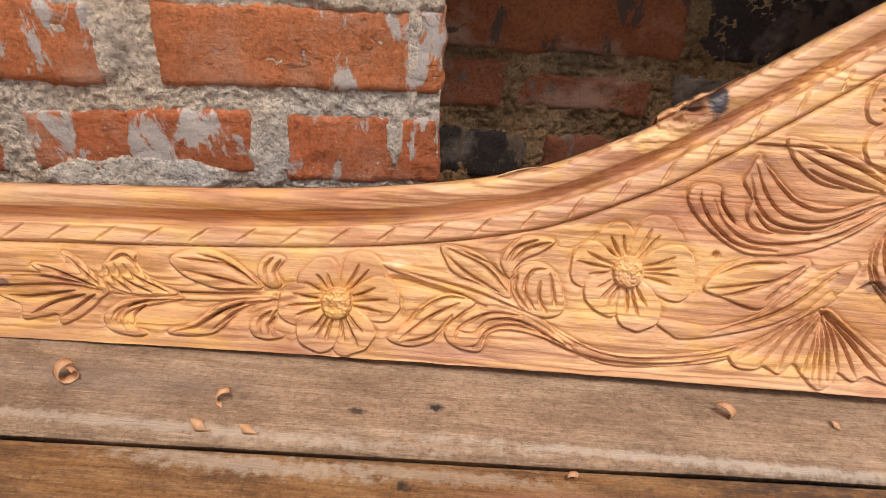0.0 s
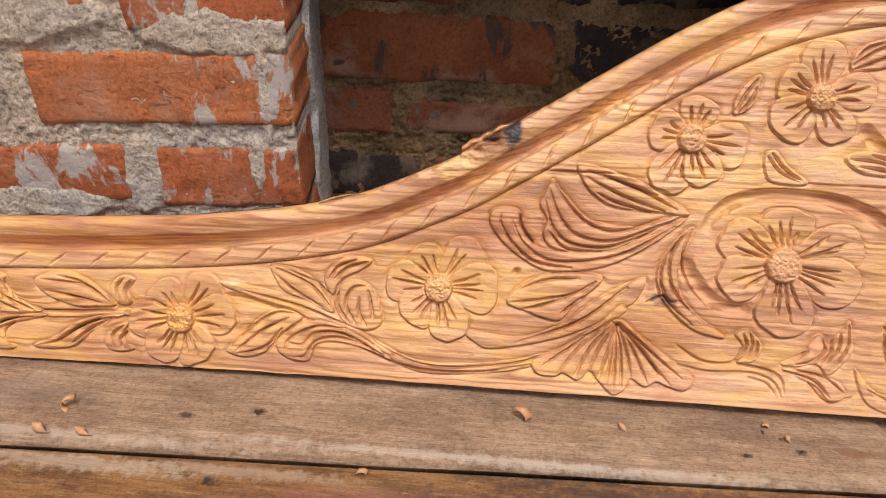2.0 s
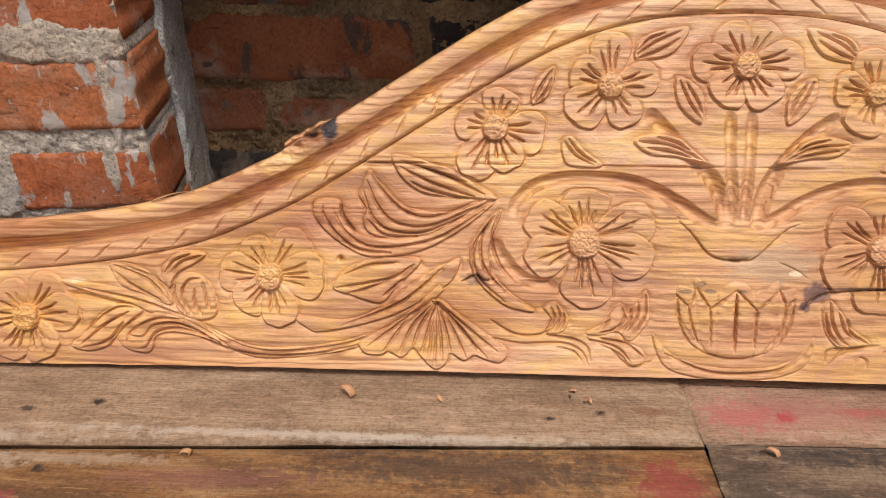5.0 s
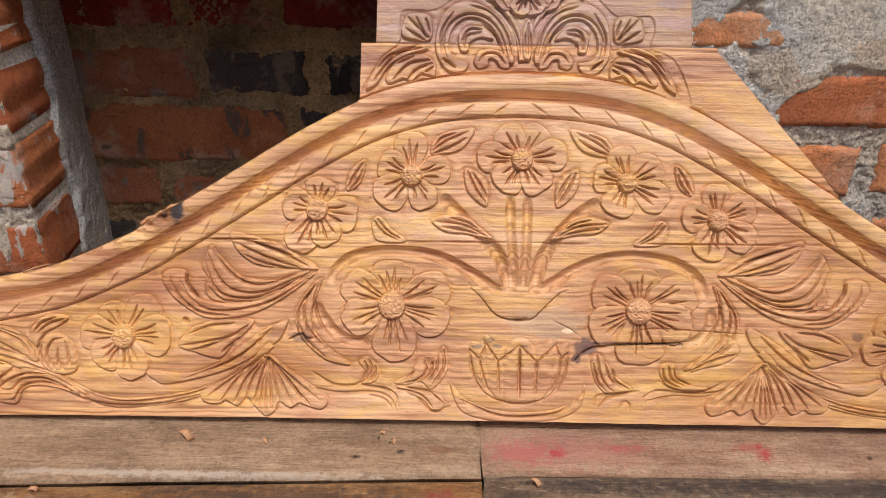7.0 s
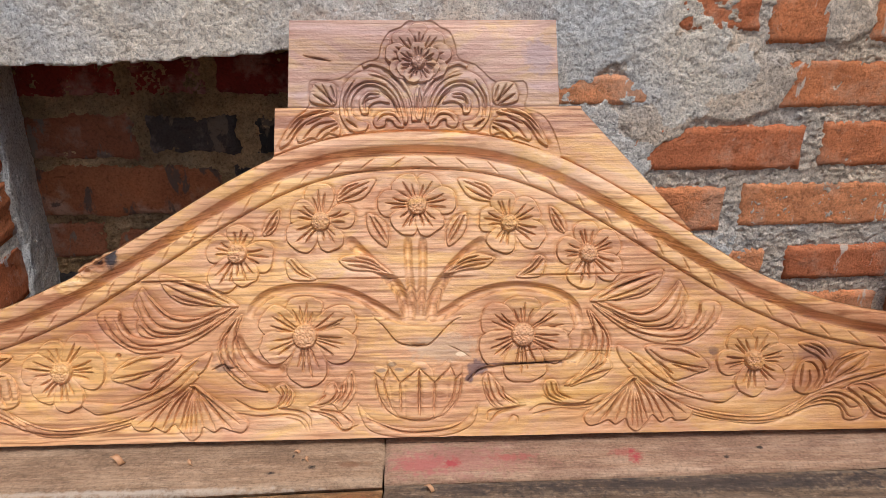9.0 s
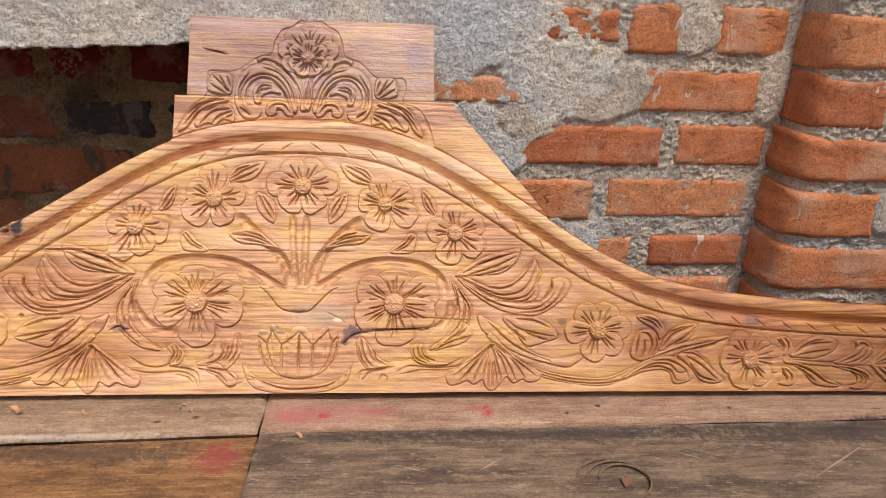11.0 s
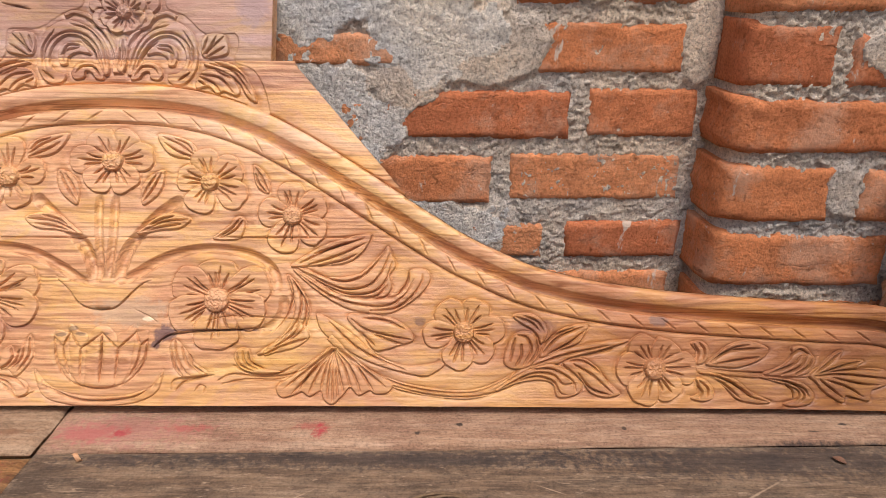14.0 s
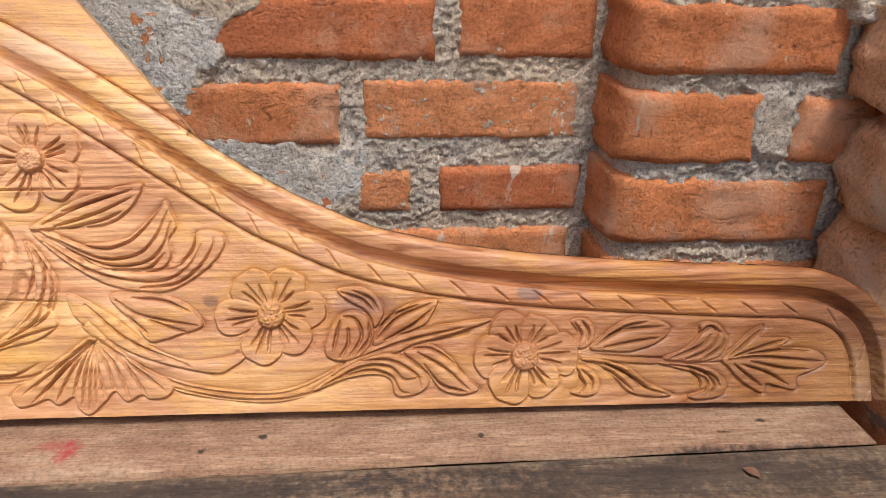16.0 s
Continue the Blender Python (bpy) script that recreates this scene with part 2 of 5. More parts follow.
def bench_wood(name, base, worn, dark, marks=(), chalky=0.5, scratches=()):
    m, nt, b = material(name)
    band = noise_tex(nt, coords(nt, (3.0, 40.0, 30.0)), 3.0, 8, 0.68, 0.6)
    col = ramp(nt, band, [(0.25, dark), (0.45, base), (0.7, worn)])
    dirt = noise_tex(nt, coords(nt, (5.0, 12.0, 9.0)), 3.0, 8, 0.68)
    col = mix(nt, ramp(nt, dirt, [(0.38, grey(0.8)), (0.55, grey(0.0))]), col, dark)
    fine = noise_tex(nt, coords(nt, (26.0, 330.0, 200.0)), 2.0, 6, 0.75)
    speck = noise_tex(nt, coords(nt, (1, 1, 1)), 330.0, 5, 0.75)
    col = mix(nt, 0.7, col, ramp(nt, speck, [(0.34, grey(0.45)), (0.5, grey(1.0)), (0.68, grey(1.25))]), "MULTIPLY")
    col = mix(nt, 0.6, col, ramp(nt, fine, [(0.32, grey(0.4)), (0.5, grey(0.95)), (0.68, grey(1.15))]), "MULTIPLY")
    chalk = noise_tex(nt, coords(nt, (30.0, 90.0, 40.0), turn=(0, 0, 0.5)), 2.0, 6, 0.75)
    col = mix(nt, ramp(nt, chalk, [(0.57, grey(0.0)), (0.68, grey(chalky))]), col, tuple(1.25 * c for c in worn))
    scratch = noise_tex(nt, coords(nt, (16.0, 420.0, 40.0), turn=(0, 0, -0.4)), 1.5, 2, 0.5)
    col = mix(nt, ramp(nt, scratch, [(0.67, grey(0.0)), (0.73, grey(0.4))]), col, tuple(1.5 * c for c in worn))
    for cx, cy, rx, ry, tone, k in marks:
        col = mix(nt, scaled(nt, patch(nt, cx, cy, rx, ry, 1.3, 150.0, 0.35, 0.95), k), col, tone)
    for ends in scratches:
        col = mix(nt, scaled(nt, scratch_mask(nt, *ends), 0.7), col, tuple(1.45 * c for c in worn))
    nt.links.new(col, b.inputs["Base Color"])
    nt.links.new(ramp(nt, dirt, [(0.3, grey(0.8)), (0.7, grey(0.55))]), b.inputs["Roughness"])
    b.inputs["Specular IOR Level"].default_value = 0.3
    bump(nt, b, fine, 0.9, 0.0015)
    bump(nt, b, speck, 0.6, 0.001)
    bump(nt, b, chalk, 0.5, 0.001)
    bump(nt, b, dirt, 0.4, 0.002)
    return m


HOLE, RED, RUST, OIL = (0.025, 0.018, 0.016), (0.42, 0.045, 0.055), (0.22, 0.10, 0.05), (0.035, 0.03, 0.032)
BENCH_BACK = bench_wood("worn_bench_wood", (0.385, 0.25, 0.155), (0.52, 0.375, 0.255), (0.23, 0.145, 0.09),
                        [(-0.032, -0.020, 0.007, 0.0035, HOLE, 0.8), (0.019, -0.011, 0.007, 0.0045, HOLE, 0.95), (0.363, -0.014, 0.004, 0.003, HOLE, 0.95),
                         (0.402, -0.007, 0.006, 0.004, HOLE, 0.95), (0.381, 0.009, 0.002, 0.004, HOLE, 0.9), (0.392, 0.004, 0.003, 0.002, HOLE, 0.8),
                         (0.44, -0.004, 0.02, 0.006, RUST, 0.6), (-0.2, -0.01, 0.12, 0.02, (0.22, 0.17, 0.14), 0.4),
                         (-0.15, -0.046, 0.22, 0.006, (0.52, 0.42, 0.33), 0.7), (0.20, -0.037, 0.25, 0.005, (0.55, 0.46, 0.37), 0.75)], 0.45)
BENCH_RED = bench_wood("stained_bench_wood", (0.40, 0.245, 0.155), (0.52, 0.365, 0.255), (0.27, 0.15, 0.10),
                       [(0.54, 0.0, 0.10, 0.030, (0.46, 0.20, 0.17), 0.55), (0.51, -0.004, 0.035, 0.018, (0.45, 0.13, 0.12), 0.7), (0.541, -0.004, 0.010, 0.008, RED, 0.75), (0.60, 0.004, 0.03, 0.007, RED, 0.45),
                        (0.727, 0.000, 0.008, 0.014, RED, 0.9), (0.72, 0.008, 0.02, 0.008, RED, 0.45), (0.82, -0.003, 0.004, 0.003, HOLE, 0.9),
                        (0.86, 0.010, 0.005, 0.003, HOLE, 0.9), (1.24, 0.011, 0.008, 0.003, HOLE, 0.9), (1.203, 0.000, 0.006, 0.002, HOLE, 0.8),
                        (1.02, 0.005, 0.003, 0.004, HOLE, 0.8), (0.539, 0.0290, 0.074, 0.0012, HOLE, 0.85), (1.22, -0.018, 0.10, 0.006, OIL, 0.8)], 0.5)
BENCH_FRONT = bench_wood("brown_bench_wood", (0.29, 0.14, 0.05), (0.42, 0.25, 0.12), (0.12, 0.058, 0.028),
                         [(-0.09, -0.066, 0.10, 0.009, (0.54, 0.44, 0.34), 0.6), (0.02, -0.062, 0.10, 0.007, (0.52, 0.42, 0.32), 0.45), (0.30, -0.06, 0.16, 0.022, OIL, 0.6), (0.44, -0.07, 0.03, 0.03, (0.30, 0.05, 0.05), 0.7),
                          (0.005, -0.071, 0.007, 0.005, HOLE, 0.9), (-0.02, -0.095, 0.03, 0.006, (0.35, 0.06, 0.07), 0.6), (0.12, -0.075, 0.09, 0.012, (0.28, 0.12, 0.10), 0.5)], 0.6)
BENCH_DARK = bench_wood("blackened_bench_wood", (0.205, 0.135, 0.085), (0.35, 0.26, 0.18), (0.075, 0.054, 0.040),
                        [(0.80, -0.038, 0.30, 0.016, OIL, 0.7), (1.15, -0.04, 0.25, 0.03, OIL, 0.65), (0.55, -0.04, 0.06, 0.012, OIL, 0.55)], 0.8,
                        scratches=[(1.0406, -0.1221, 1.1572, -0.0561, 0.0014), (0.70, -0.10, 0.735, -0.075, 0.0010), (0.92, -0.07, 0.95, -0.085, 0.0008), (0.62, -0.085, 0.655, -0.098, 0.0009)])


def masonry(name, hue, pale, dark, smear, amount, contrast=1.0):
    m, nt, b = material(name)
    info = nt.nodes.new("ShaderNodeObjectInfo")
    vary = ramp(nt, info.outputs["Random"], [(0.0, dark), (0.45, hue), (1.0, pale)])
    tc = nt.nodes.new("ShaderNodeTexCoord")
    off = nt.nodes.new("ShaderNodeVectorMath")
    off.operation = "MULTIPLY_ADD"
    comb = nt.nodes.new("ShaderNodeCombineXYZ")
    for i in range(3):
        nt.links.new(info.outputs["Random"], comb.inputs[i])
    nt.links.new(comb.outputs[0], off.inputs[0])
    off.inputs[1].default_value = (7.0, 13.0, 5.0)
    nt.links.new(tc.outputs["Object"], off.inputs[2])
    vec = off.outputs[0]
    big = noise_tex(nt, vec, 22.0, 6, 0.6)
    col = mix(nt, 0.7, vary, ramp(nt, big, [(0.3, (0.72, 0.66, 0.64)), (0.5, grey(1.0)), (0.7, (1.2, 1.1, 1.02))]), "MULTIPLY")
    grain = noise_tex(nt, vec, 300.0, 5, 0.7)
    col = mix(nt, 0.7, col, ramp(nt, grain, [(0.32, grey(0.45)), (0.48, grey(0.96)), (0.66, (1.22, 1.26, 1.3))]), "MULTIPLY")
    stretch = nt.nodes.new("ShaderNodeMapping")
    stretch.inputs["Scale"].default_value = (34.0, 20.0, 15.0)
    nt.links.new(vec, stretch.inputs["Vector"])
    sm = noise_tex(nt, stretch.outputs[0], 1.0, 7, 0.62, 0.4)
    dust = noise_tex(nt, vec, 14.0, 6, 0.66)
    col = mix(nt, ramp(nt, dust, [(0.50, grey(0.0)), (0.64, grey(0.6))]), col, tuple(0.5 * p + 0.5 * q for p, q in zip(pale, (0.62, 0.5, 0.4))))
    chip = noise_tex(nt, vec, 130.0, 4, 0.7)
    col = mix(nt, ramp(nt, chip, [(0.66, grey(0.0)), (0.72, grey(0.6))]), col, smear)
    edge = 0.66 - 0.16 * amount
    col = mix(nt, ramp(nt, sm, [(edge, grey(0.0)), (edge + 0.035, grey(0.88))]), col, smear)
    b.inputs["Specular IOR Level"].default_value = 0.15
    pits = noise_tex(nt, vec, 90.0, 8, 0.72)
    crease_v = nt.nodes.new("ShaderNodeMapping")
    crease_v.inputs["Scale"].default_value = (34.0, 60.0, 70.0)
    nt.links.new(vec, crease_v.inputs["Vector"])
    crease = ramp(nt, noise_tex(nt, crease_v.outputs[0], 1.0, 4, 0.6, 1.2), [(0.30, grey(0.0)), (0.40, grey(1.0))])
    col = mix(nt, 0.75, col, ramp(nt, pits, [(0.31, grey(0.35)), (0.40, grey(1.0))]), "MULTIPLY")
    col = mix(nt, 0.35, col, crease, "MULTIPLY")
    nt.links.new(col, b.inputs["Base Color"])
    b.inputs["Roughness"].default_value = 0.9
    bump(nt, b, pits, 0.9, 0.006)
    bump(nt, b, crease, 0.45, 0.003)
    bump(nt, b, sm, 0.5, 0.004)
    bump(nt, b, grain, 0.8, 0.0014)
    return m


MORTAR_GREY = (0.60, 0.575, 0.53)
BRICK = masonry("orange_brick", (0.66, 0.25, 0.105), (0.71, 0.315, 0.15), (0.56, 0.19, 0.085), (0.62, 0.54, 0.45), 0.12)
BRICK_SMEARED = masonry("smeared_brick", (0.55, 0.185, 0.075), (0.60, 0.22, 0.095), (0.50, 0.155, 0.068), MORTAR_GREY, 0.66)
# recess bricks: soot, with the shade of the deep recess put into the colour
BRICK_DARK = masonry("sooty_shaded_brick", (0.22, 0.082, 0.046), (0.30, 0.11, 0.055), (0.10, 0.055, 0.042), (0.20, 0.15, 0.115), 0.5)
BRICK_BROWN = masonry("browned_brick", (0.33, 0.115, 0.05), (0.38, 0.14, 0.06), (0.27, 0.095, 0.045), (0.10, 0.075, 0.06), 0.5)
BRICK_SOOT_SHADE = masonry("blackened_brick", (0.05, 0.04, 0.036), (0.07, 0.052, 0.045), (0.035, 0.03, 0.028), (0.17, 0.12, 0.085), 0.7)
# dark red top row: the lintel's shade is put into this colour
BRICK_LINTEL_SHADE = masonry("dark_red_brick", (0.17, 0.020, 0.014), (0.22, 0.028, 0.018), (0.10, 0.018, 0.014), (0.10, 0.05, 0.04), -0.3)
BRICK_RUBBLE = masonry("dusty_brick", (0.76, 0.45, 0.27), (0.78, 0.52, 0.34), (0.70, 0.38, 0.21), (0.72, 0.56, 0.42), 0.3)


def render_coat(name, pale, dark, tint):
    m, nt, b = material(name)
    vec = coords(nt, (1, 1, 1))
    big = noise_tex(nt, vec, 9.0, 7, 0.62)
    col = ramp(nt, big, [(0.3, dark), (0.5, tint), (0.68, pale)])
    warm = noise_tex(nt, vec, 5.0, 5, 0.6)
    col = mix(nt, 0.8, col, ramp(nt, warm, [(0.38, (0.88, 0.94, 1.02)), (0.6, (1.08, 1.0, 0.89))]), "MULTIPLY")
    grit = noise_tex(nt, vec, 290.0, 4, 0.72)
    col = mix(nt, 0.9, col, ramp(nt, grit, [(0.34, grey(0.42)), (0.46, grey(0.88)), (0.60, grey(1.18))]), "MULTIPLY")
    mid = noise_tex(nt, vec, 60.0, 6, 0.65)
    col = mix(nt, 0.55, col, ramp(nt, mid, [(0.30, grey(0.62)), (0.55, grey(1.04))]), "MULTIPLY")
    nt.links.new(col, b.inputs["Base Color"])
    b.inputs["Roughness"].default_value = 0.95
    b.inputs["Specular IOR Level"].default_value = 0.1
    bump(nt, b, mid, 0.9, 0.006)
    bump(nt, b, grit, 1.0, 0.0045)
    return m


MORTAR = render_coat("grey_mortar", (0.80, 0.70, 0.585), (0.52, 0.45, 0.38), (0.69, 0.60, 0.50))
PLASTER = render_coat("grey_plaster", (0.82, 0.79, 0.73), (0.60, 0.58, 0.55), (0.73, 0.70, 0.645))
MORTAR_DARK = render_coat("brown_mortar", (0.52, 0.335, 0.18), (0.15, 0.094, 0.05), (0.34, 0.215, 0.112))
EARTH = render_coat("trodden_earth", (0.34, 0.28, 0.22), (0.2, 0.16, 0.12), (0.28, 0.22, 0.17))


def plain(name, base, dark, rough, scale=60.0):
    m, nt, b = material(name)
    n = noise_tex(nt, coords(nt, (1, 1, 1)), scale, 5, 0.6)
    nt.links.new(ramp(nt, n, [(0.3, dark), (0.65, base)]), b.inputs["Base Color"])
    b.inputs["Roughness"].default_value = rough
    bump(nt, b, n, 0.3, 0.001)
    return m


SHAVING = plain("curled_shaving_wood", (0.62, 0.36, 0.19), (0.40, 0.19, 0.09), 0.6, 140.0)
DRY_LEAF = plain("dry_leaf", (0.24, 0.12, 0.07), (0.12, 0.06, 0.035), 0.7, 120.0)
TWINE = plain("brown_twine", (0.20, 0.13, 0.07), (0.10, 0.06, 0.035), 0.8, 300.0)


# ---------------------------------------------------------------- mesh helpers
def mesh_from(name, verts, faces, mat, normals=None, smooth=True):
    """A mesh from arrays: verts (n, 3), faces (m, 4) or (m, 3)."""
    verts, faces = np.asarray(verts, dtype=np.float32), np.asarray(faces, dtype=np.int32)
    me = bpy.data.meshes.new(name)
    me.vertices.add(len(verts))
    me.vertices.foreach_set("co", verts.ravel())
    k = faces.shape[1]
    me.loops.add(faces.size)
    me.loops.foreach_set("vertex_index", faces.ravel())
    me.polygons.add(len(faces))
    me.polygons.foreach_set("loop_start", np.arange(0, faces.size, k, dtype=np.int32))
    me.polygons.foreach_set("use_smooth", np.full(len(faces), smooth))
    me.update(calc_edges=True)
    me.validate()
    me.materials.append(mat)
    if normals is not None:
        me.normals_split_custom_set_from_vertices(np.asarray(normals, dtype=np.float32))
    return me


def part(name, data, mat, parent, label=""):
    """Links a bmesh or a mesh as one object under a thing or a part."""
    if isinstance(data, bmesh.types.BMesh):
        me = bpy.data.meshes.new(name)
        data.to_mesh(me)
        data.free()
        me.materials.append(mat)
        data = me
    ob = new(name, data)
    ob.parent = parent
    return tagged(ob, label=label)


def lattice(i, j, seed):
    h = (i * 374761393 + j * 668265263 + seed * 974634777) & 0xFFFFFFFF
    h = ((h ^ (h >> 13)) * 1274126177) & 0xFFFFFFFF
    return ((h ^ (h >> 16)) & 0xFFFF) / 65535.0


def value_noise(x, y, seed=0, octaves=4, gain=0.5):
    """Smooth noise in -1..1 over arrays."""
    total, amp, norm = 0.0, 1.0, 0.0
    for o in range(octaves):
        i, j = np.floor(x).astype(np.int64), np.floor(y).astype(np.int64)
        fx, fy = x - i, y - j
        fx, fy = fx * fx * (3 - 2 * fx), fy * fy * (3 - 2 * fy)
        a, b = lattice(i, j, seed + o), lattice(i + 1, j, seed + o)
        c, d = lattice(i, j + 1, seed + o), lattice(i + 1, j + 1, seed + o)
        total = total + amp * (a + (b - a) * fx + (c - a) * fy + (a - b - c + d) * fx * fy)
        norm += amp
        amp *= gain
        x, y = x * 2.03 + 17.1, y * 2.03 + 5.7
    return 2 * total / norm - 1


def grid_faces(ni, nj):
    i, j = np.meshgrid(np.arange(ni - 1), np.arange(nj - 1), indexing="ij")
    a = (i * nj + j).ravel()
    return np.stack([a, a + nj, a + nj + 1, a + 1], 1)


# ---------------------------------------------------------------- masonry
def brick_piece(width, height, depth, seed, worn=0.006, jag=0.003, turned=0.0):
    """A hand-moulded brick: worn arrises, uneven face, front at y = 0, body behind it."""
    nx, nz = max(10, int(width / 0.005)), max(9, int(height / 0.005))
    s, t = np.meshgrid(np.linspace(-1, 1, nx), np.linspace(-1, 1, nz), indexing="ij")
    s, t = np.sign(s) * np.abs(s) ** 0.85, np.sign(t) * np.abs(t) ** 0.85
    x, z = s * width / 2, t * height / 2
    off = seed * 3.7
    x = x + np.abs(s) ** 3 * jag * value_noise(z * 60 + off, s * 2 + off, seed)
    z = z + np.abs(t) ** 3 * jag * value_noise(x * 45 + off, t * 2 + off, seed + 5)
    e = np.minimum((1 - np.abs(s)) * width / 2, (1 - np.abs(t)) * height / 2)
    k = np.clip(1 - e / worn, 0, 1)
    y = worn * (1 - np.sqrt(np.clip(1 - k * k, 0, 1))) + 0.0022 * value_noise(x * 40 + off, z * 40 - off, seed + 9, 4)
    if turned:
        k = np.clip(1 - (x + width / 2) / turned, 0, 1)
        y = y + 0.8 * turned * (1 - np.sqrt(np.clip(1 - k * k, 0, 1)))
    rnd = random.Random(seed + 77)
    for _ in range(rnd.randint(3, 6)):
        px, pz = rnd.uniform(-0.5, 0.5) * width, rnd.uniform(-0.5, 0.5) * height
        rx, rz = rnd.uniform(0.004, 0.014), rnd.uniform(0.002, 0.005)
        y = y + rnd.uniform(0.0015, 0.005) * np.exp(-((x - px) / rx) ** 2 - ((z - pz - 0.3 * (x - px)) / rz) ** 2)
    verts = np.stack([x, y, z], -1).reshape(-1, 3)
    faces = grid_faces(nx, nz)
    ring = [i * nz for i in range(nx)] + [(nx - 1) * nz + j for j in range(1, nz)]
    ring += [i * nz + nz - 1 for i in range(nx - 2, -1, -1)] + [j for j in range(nz - 2, 0, -1)]
    back = verts[ring].copy()
    back[:, 1] = depth
    n0, m = len(verts), len(ring)
    side = np.array([(ring[k], n0 + k, n0 + (k + 1) % m, ring[(k + 1) % m]) for k in range(m)])
    return mesh_from("brick", np.concatenate([verts, back]), np.concatenate([faces[:, ::-1], side[:, ::-1]]), BRICK)


def lay_bricks(wall, rows, mat, depth, worn=0.006, jag=0.003, proud=0.0, turned=0.0):
    """rows: (x0, x1, z0, z1) in the wall's own plane."""
    for k, (x0, x1, z0, z1) in enumerate(rows):
        seed = int(abs(x0 * 977 + z0 * 3571)) + k * 13
        me = brick_piece(x1 - x0, z1 - z0, depth, seed, worn, jag, turned if x0 < 1.17 else 0.0)
        me.materials[0] = mat
        ob = part("brick", me, mat, wall)
        rnd = random.Random(seed)
        ob.location = ((x0 + x1) / 2, -proud + rnd.uniform(-0.0015, 0.002), (z0 + z1) / 2)
        ob.rotation_euler = (rnd.uniform(-0.012, 0.012), rnd.uniform(-0.008, 0.008), rnd.uniform(-0.01, 0.01))


def bed(name, x0, x1, seen, zs, place, thick, mat, seed, coats=(), hole=None, recess=0.0055, rough=0.0038, step=0.0022, turned=0.0, label=""):
    """The mortar body of a wall: a crumbly face around y = recess behind the brick faces, coats of
    plaster (cx, cz, rx, rz, height) standing over it, and a plain back. It is fine within seen and zs."""
    s0, s1 = seen
    xs = np.concatenate([np.arange(x0, s0, 0.03), np.arange(s0, s1, step), np.arange(s1, x1, 0.03), [x1]])
    z0, z1 = zs
    zz = np.concatenate([[0.0, z0 - 0.3], np.arange(z0, z1, step), [z1 + 0.3, 2.4]])
    x, z = np.meshgrid(xs, zz, indexing="ij")
    lumps = 0.8 * np.abs(value_noise(x * 95, z * 95, seed, 3, 0.6)) + 0.8 * np.abs(value_noise(x * 190, z * 190, seed + 7, 2))
    h = -recess + 1.25 * rough * (0.9 - 1.8 * lumps) + 0.0018 * value_noise(x * 14, z * 14, seed + 3, 3) + 0.0012 * value_noise(x * 240, z * 240, seed + 5, 2)
    h = np.minimum(h, -0.0012)
    back_turn = 0.8 * turned * (1 - np.sqrt(np.clip(1 - np.clip(1 - (x - x0) / max(turned, 1e-6), 0, 1) ** 2, 0, 1))) if turned else 0.0
    covered = np.zeros_like(h)
    for cx, cz, rx, rz, top in coats:
        d = np.sqrt(((x - cx) / rx) ** 2 + ((z - cz) / rz) ** 2) + 0.5 * value_noise(x * 34, z * 34, seed + 11, 6, 0.62) * min(1.0, 0.06 / min(rx, rz) + 0.25)
        m = np.clip((1.1 - d) / 0.28, 0, 1)
        if rx > 0.06:
            covered = np.maximum(covered, m)
        h = np.maximum(h, -recess + (recess + top) * m * m * (3 - 2 * m) + (0.0020 * value_noise(x * 50, z * 50, seed + 21, 5, 0.68) + 0.0013 * value_noise(x * 170, z * 170, seed + 23, 2)) * m)
    verts = np.stack([x, back_turn - h, z], -1).reshape(-1, 3)
    faces = grid_faces(len(xs), len(zz))
    panes = [(x0, x1, 0.0, 2.4)]
    if hole:
        hx0, hx1, edge = hole
        c = verts[faces].mean(1)
        limit = edge + np.clip(0.05 * (c[:, 0] - 0.2), -0.012, 0.008) + 0.009 * value_noise(c[:, 0] * 22, c[:, 0] * 0 + 0.5, seed + 31, 4, 0.5)
        faces = faces[~((c[:, 0] > hx0) & (c[:, 0] < hx1) & (c[:, 2] < limit))]
        panes = [(x0, hx0, 0.0, 2.4), (hx1, x1, 0.0, 2.4), (hx0, hx1, edge + 0.01, 2.4)]
    n0 = len(verts)
    pairs = np.sort(faces[:, [0, 1, 1, 2, 2, 3, 3, 0]].reshape(-1, 2), 1)
    ways = faces[:, [0, 1, 1, 2, 2, 3, 3, 0]].reshape(-1, 2)
    _, first, count = np.unique(pairs[:, 0].astype(np.int64) * n0 + pairs[:, 1], return_index=True, return_counts=True)
    rim = ways[first[count == 1]]
    used, flat = np.unique(rim, return_inverse=True)
    flat = flat.reshape(-1, 2) + n0
    far = verts[used].copy()
    far[:, 1] = thick
    side = np.stack([rim[:, 1], rim[:, 0], flat[:, 0], flat[:, 1]], 1)
    back = np.array([(a, thick, b) for p in panes for a, b in ((p[0], p[2]), (p[0], p[3]), (p[1], p[3]), (p[1], p[2]))])
    back_faces = np.arange(len(back)).reshape(-1, 4) + n0 + len(far)
    me = mesh_from(name, np.concatenate([verts, far, back]), np.concatenate([faces, side, back_faces]), mat)
    me.materials.append(PLASTER)
    index = np.zeros(len(me.polygons), dtype=np.int32)
    index[:len(faces)] = covered.reshape(-1)[faces].mean(1) > 0.75
    me.polygons.foreach_set("material_index", index)
    ob = tagged(new(name, me), label, "wall", kind="structure")
    ob.matrix_world = place
    return ob


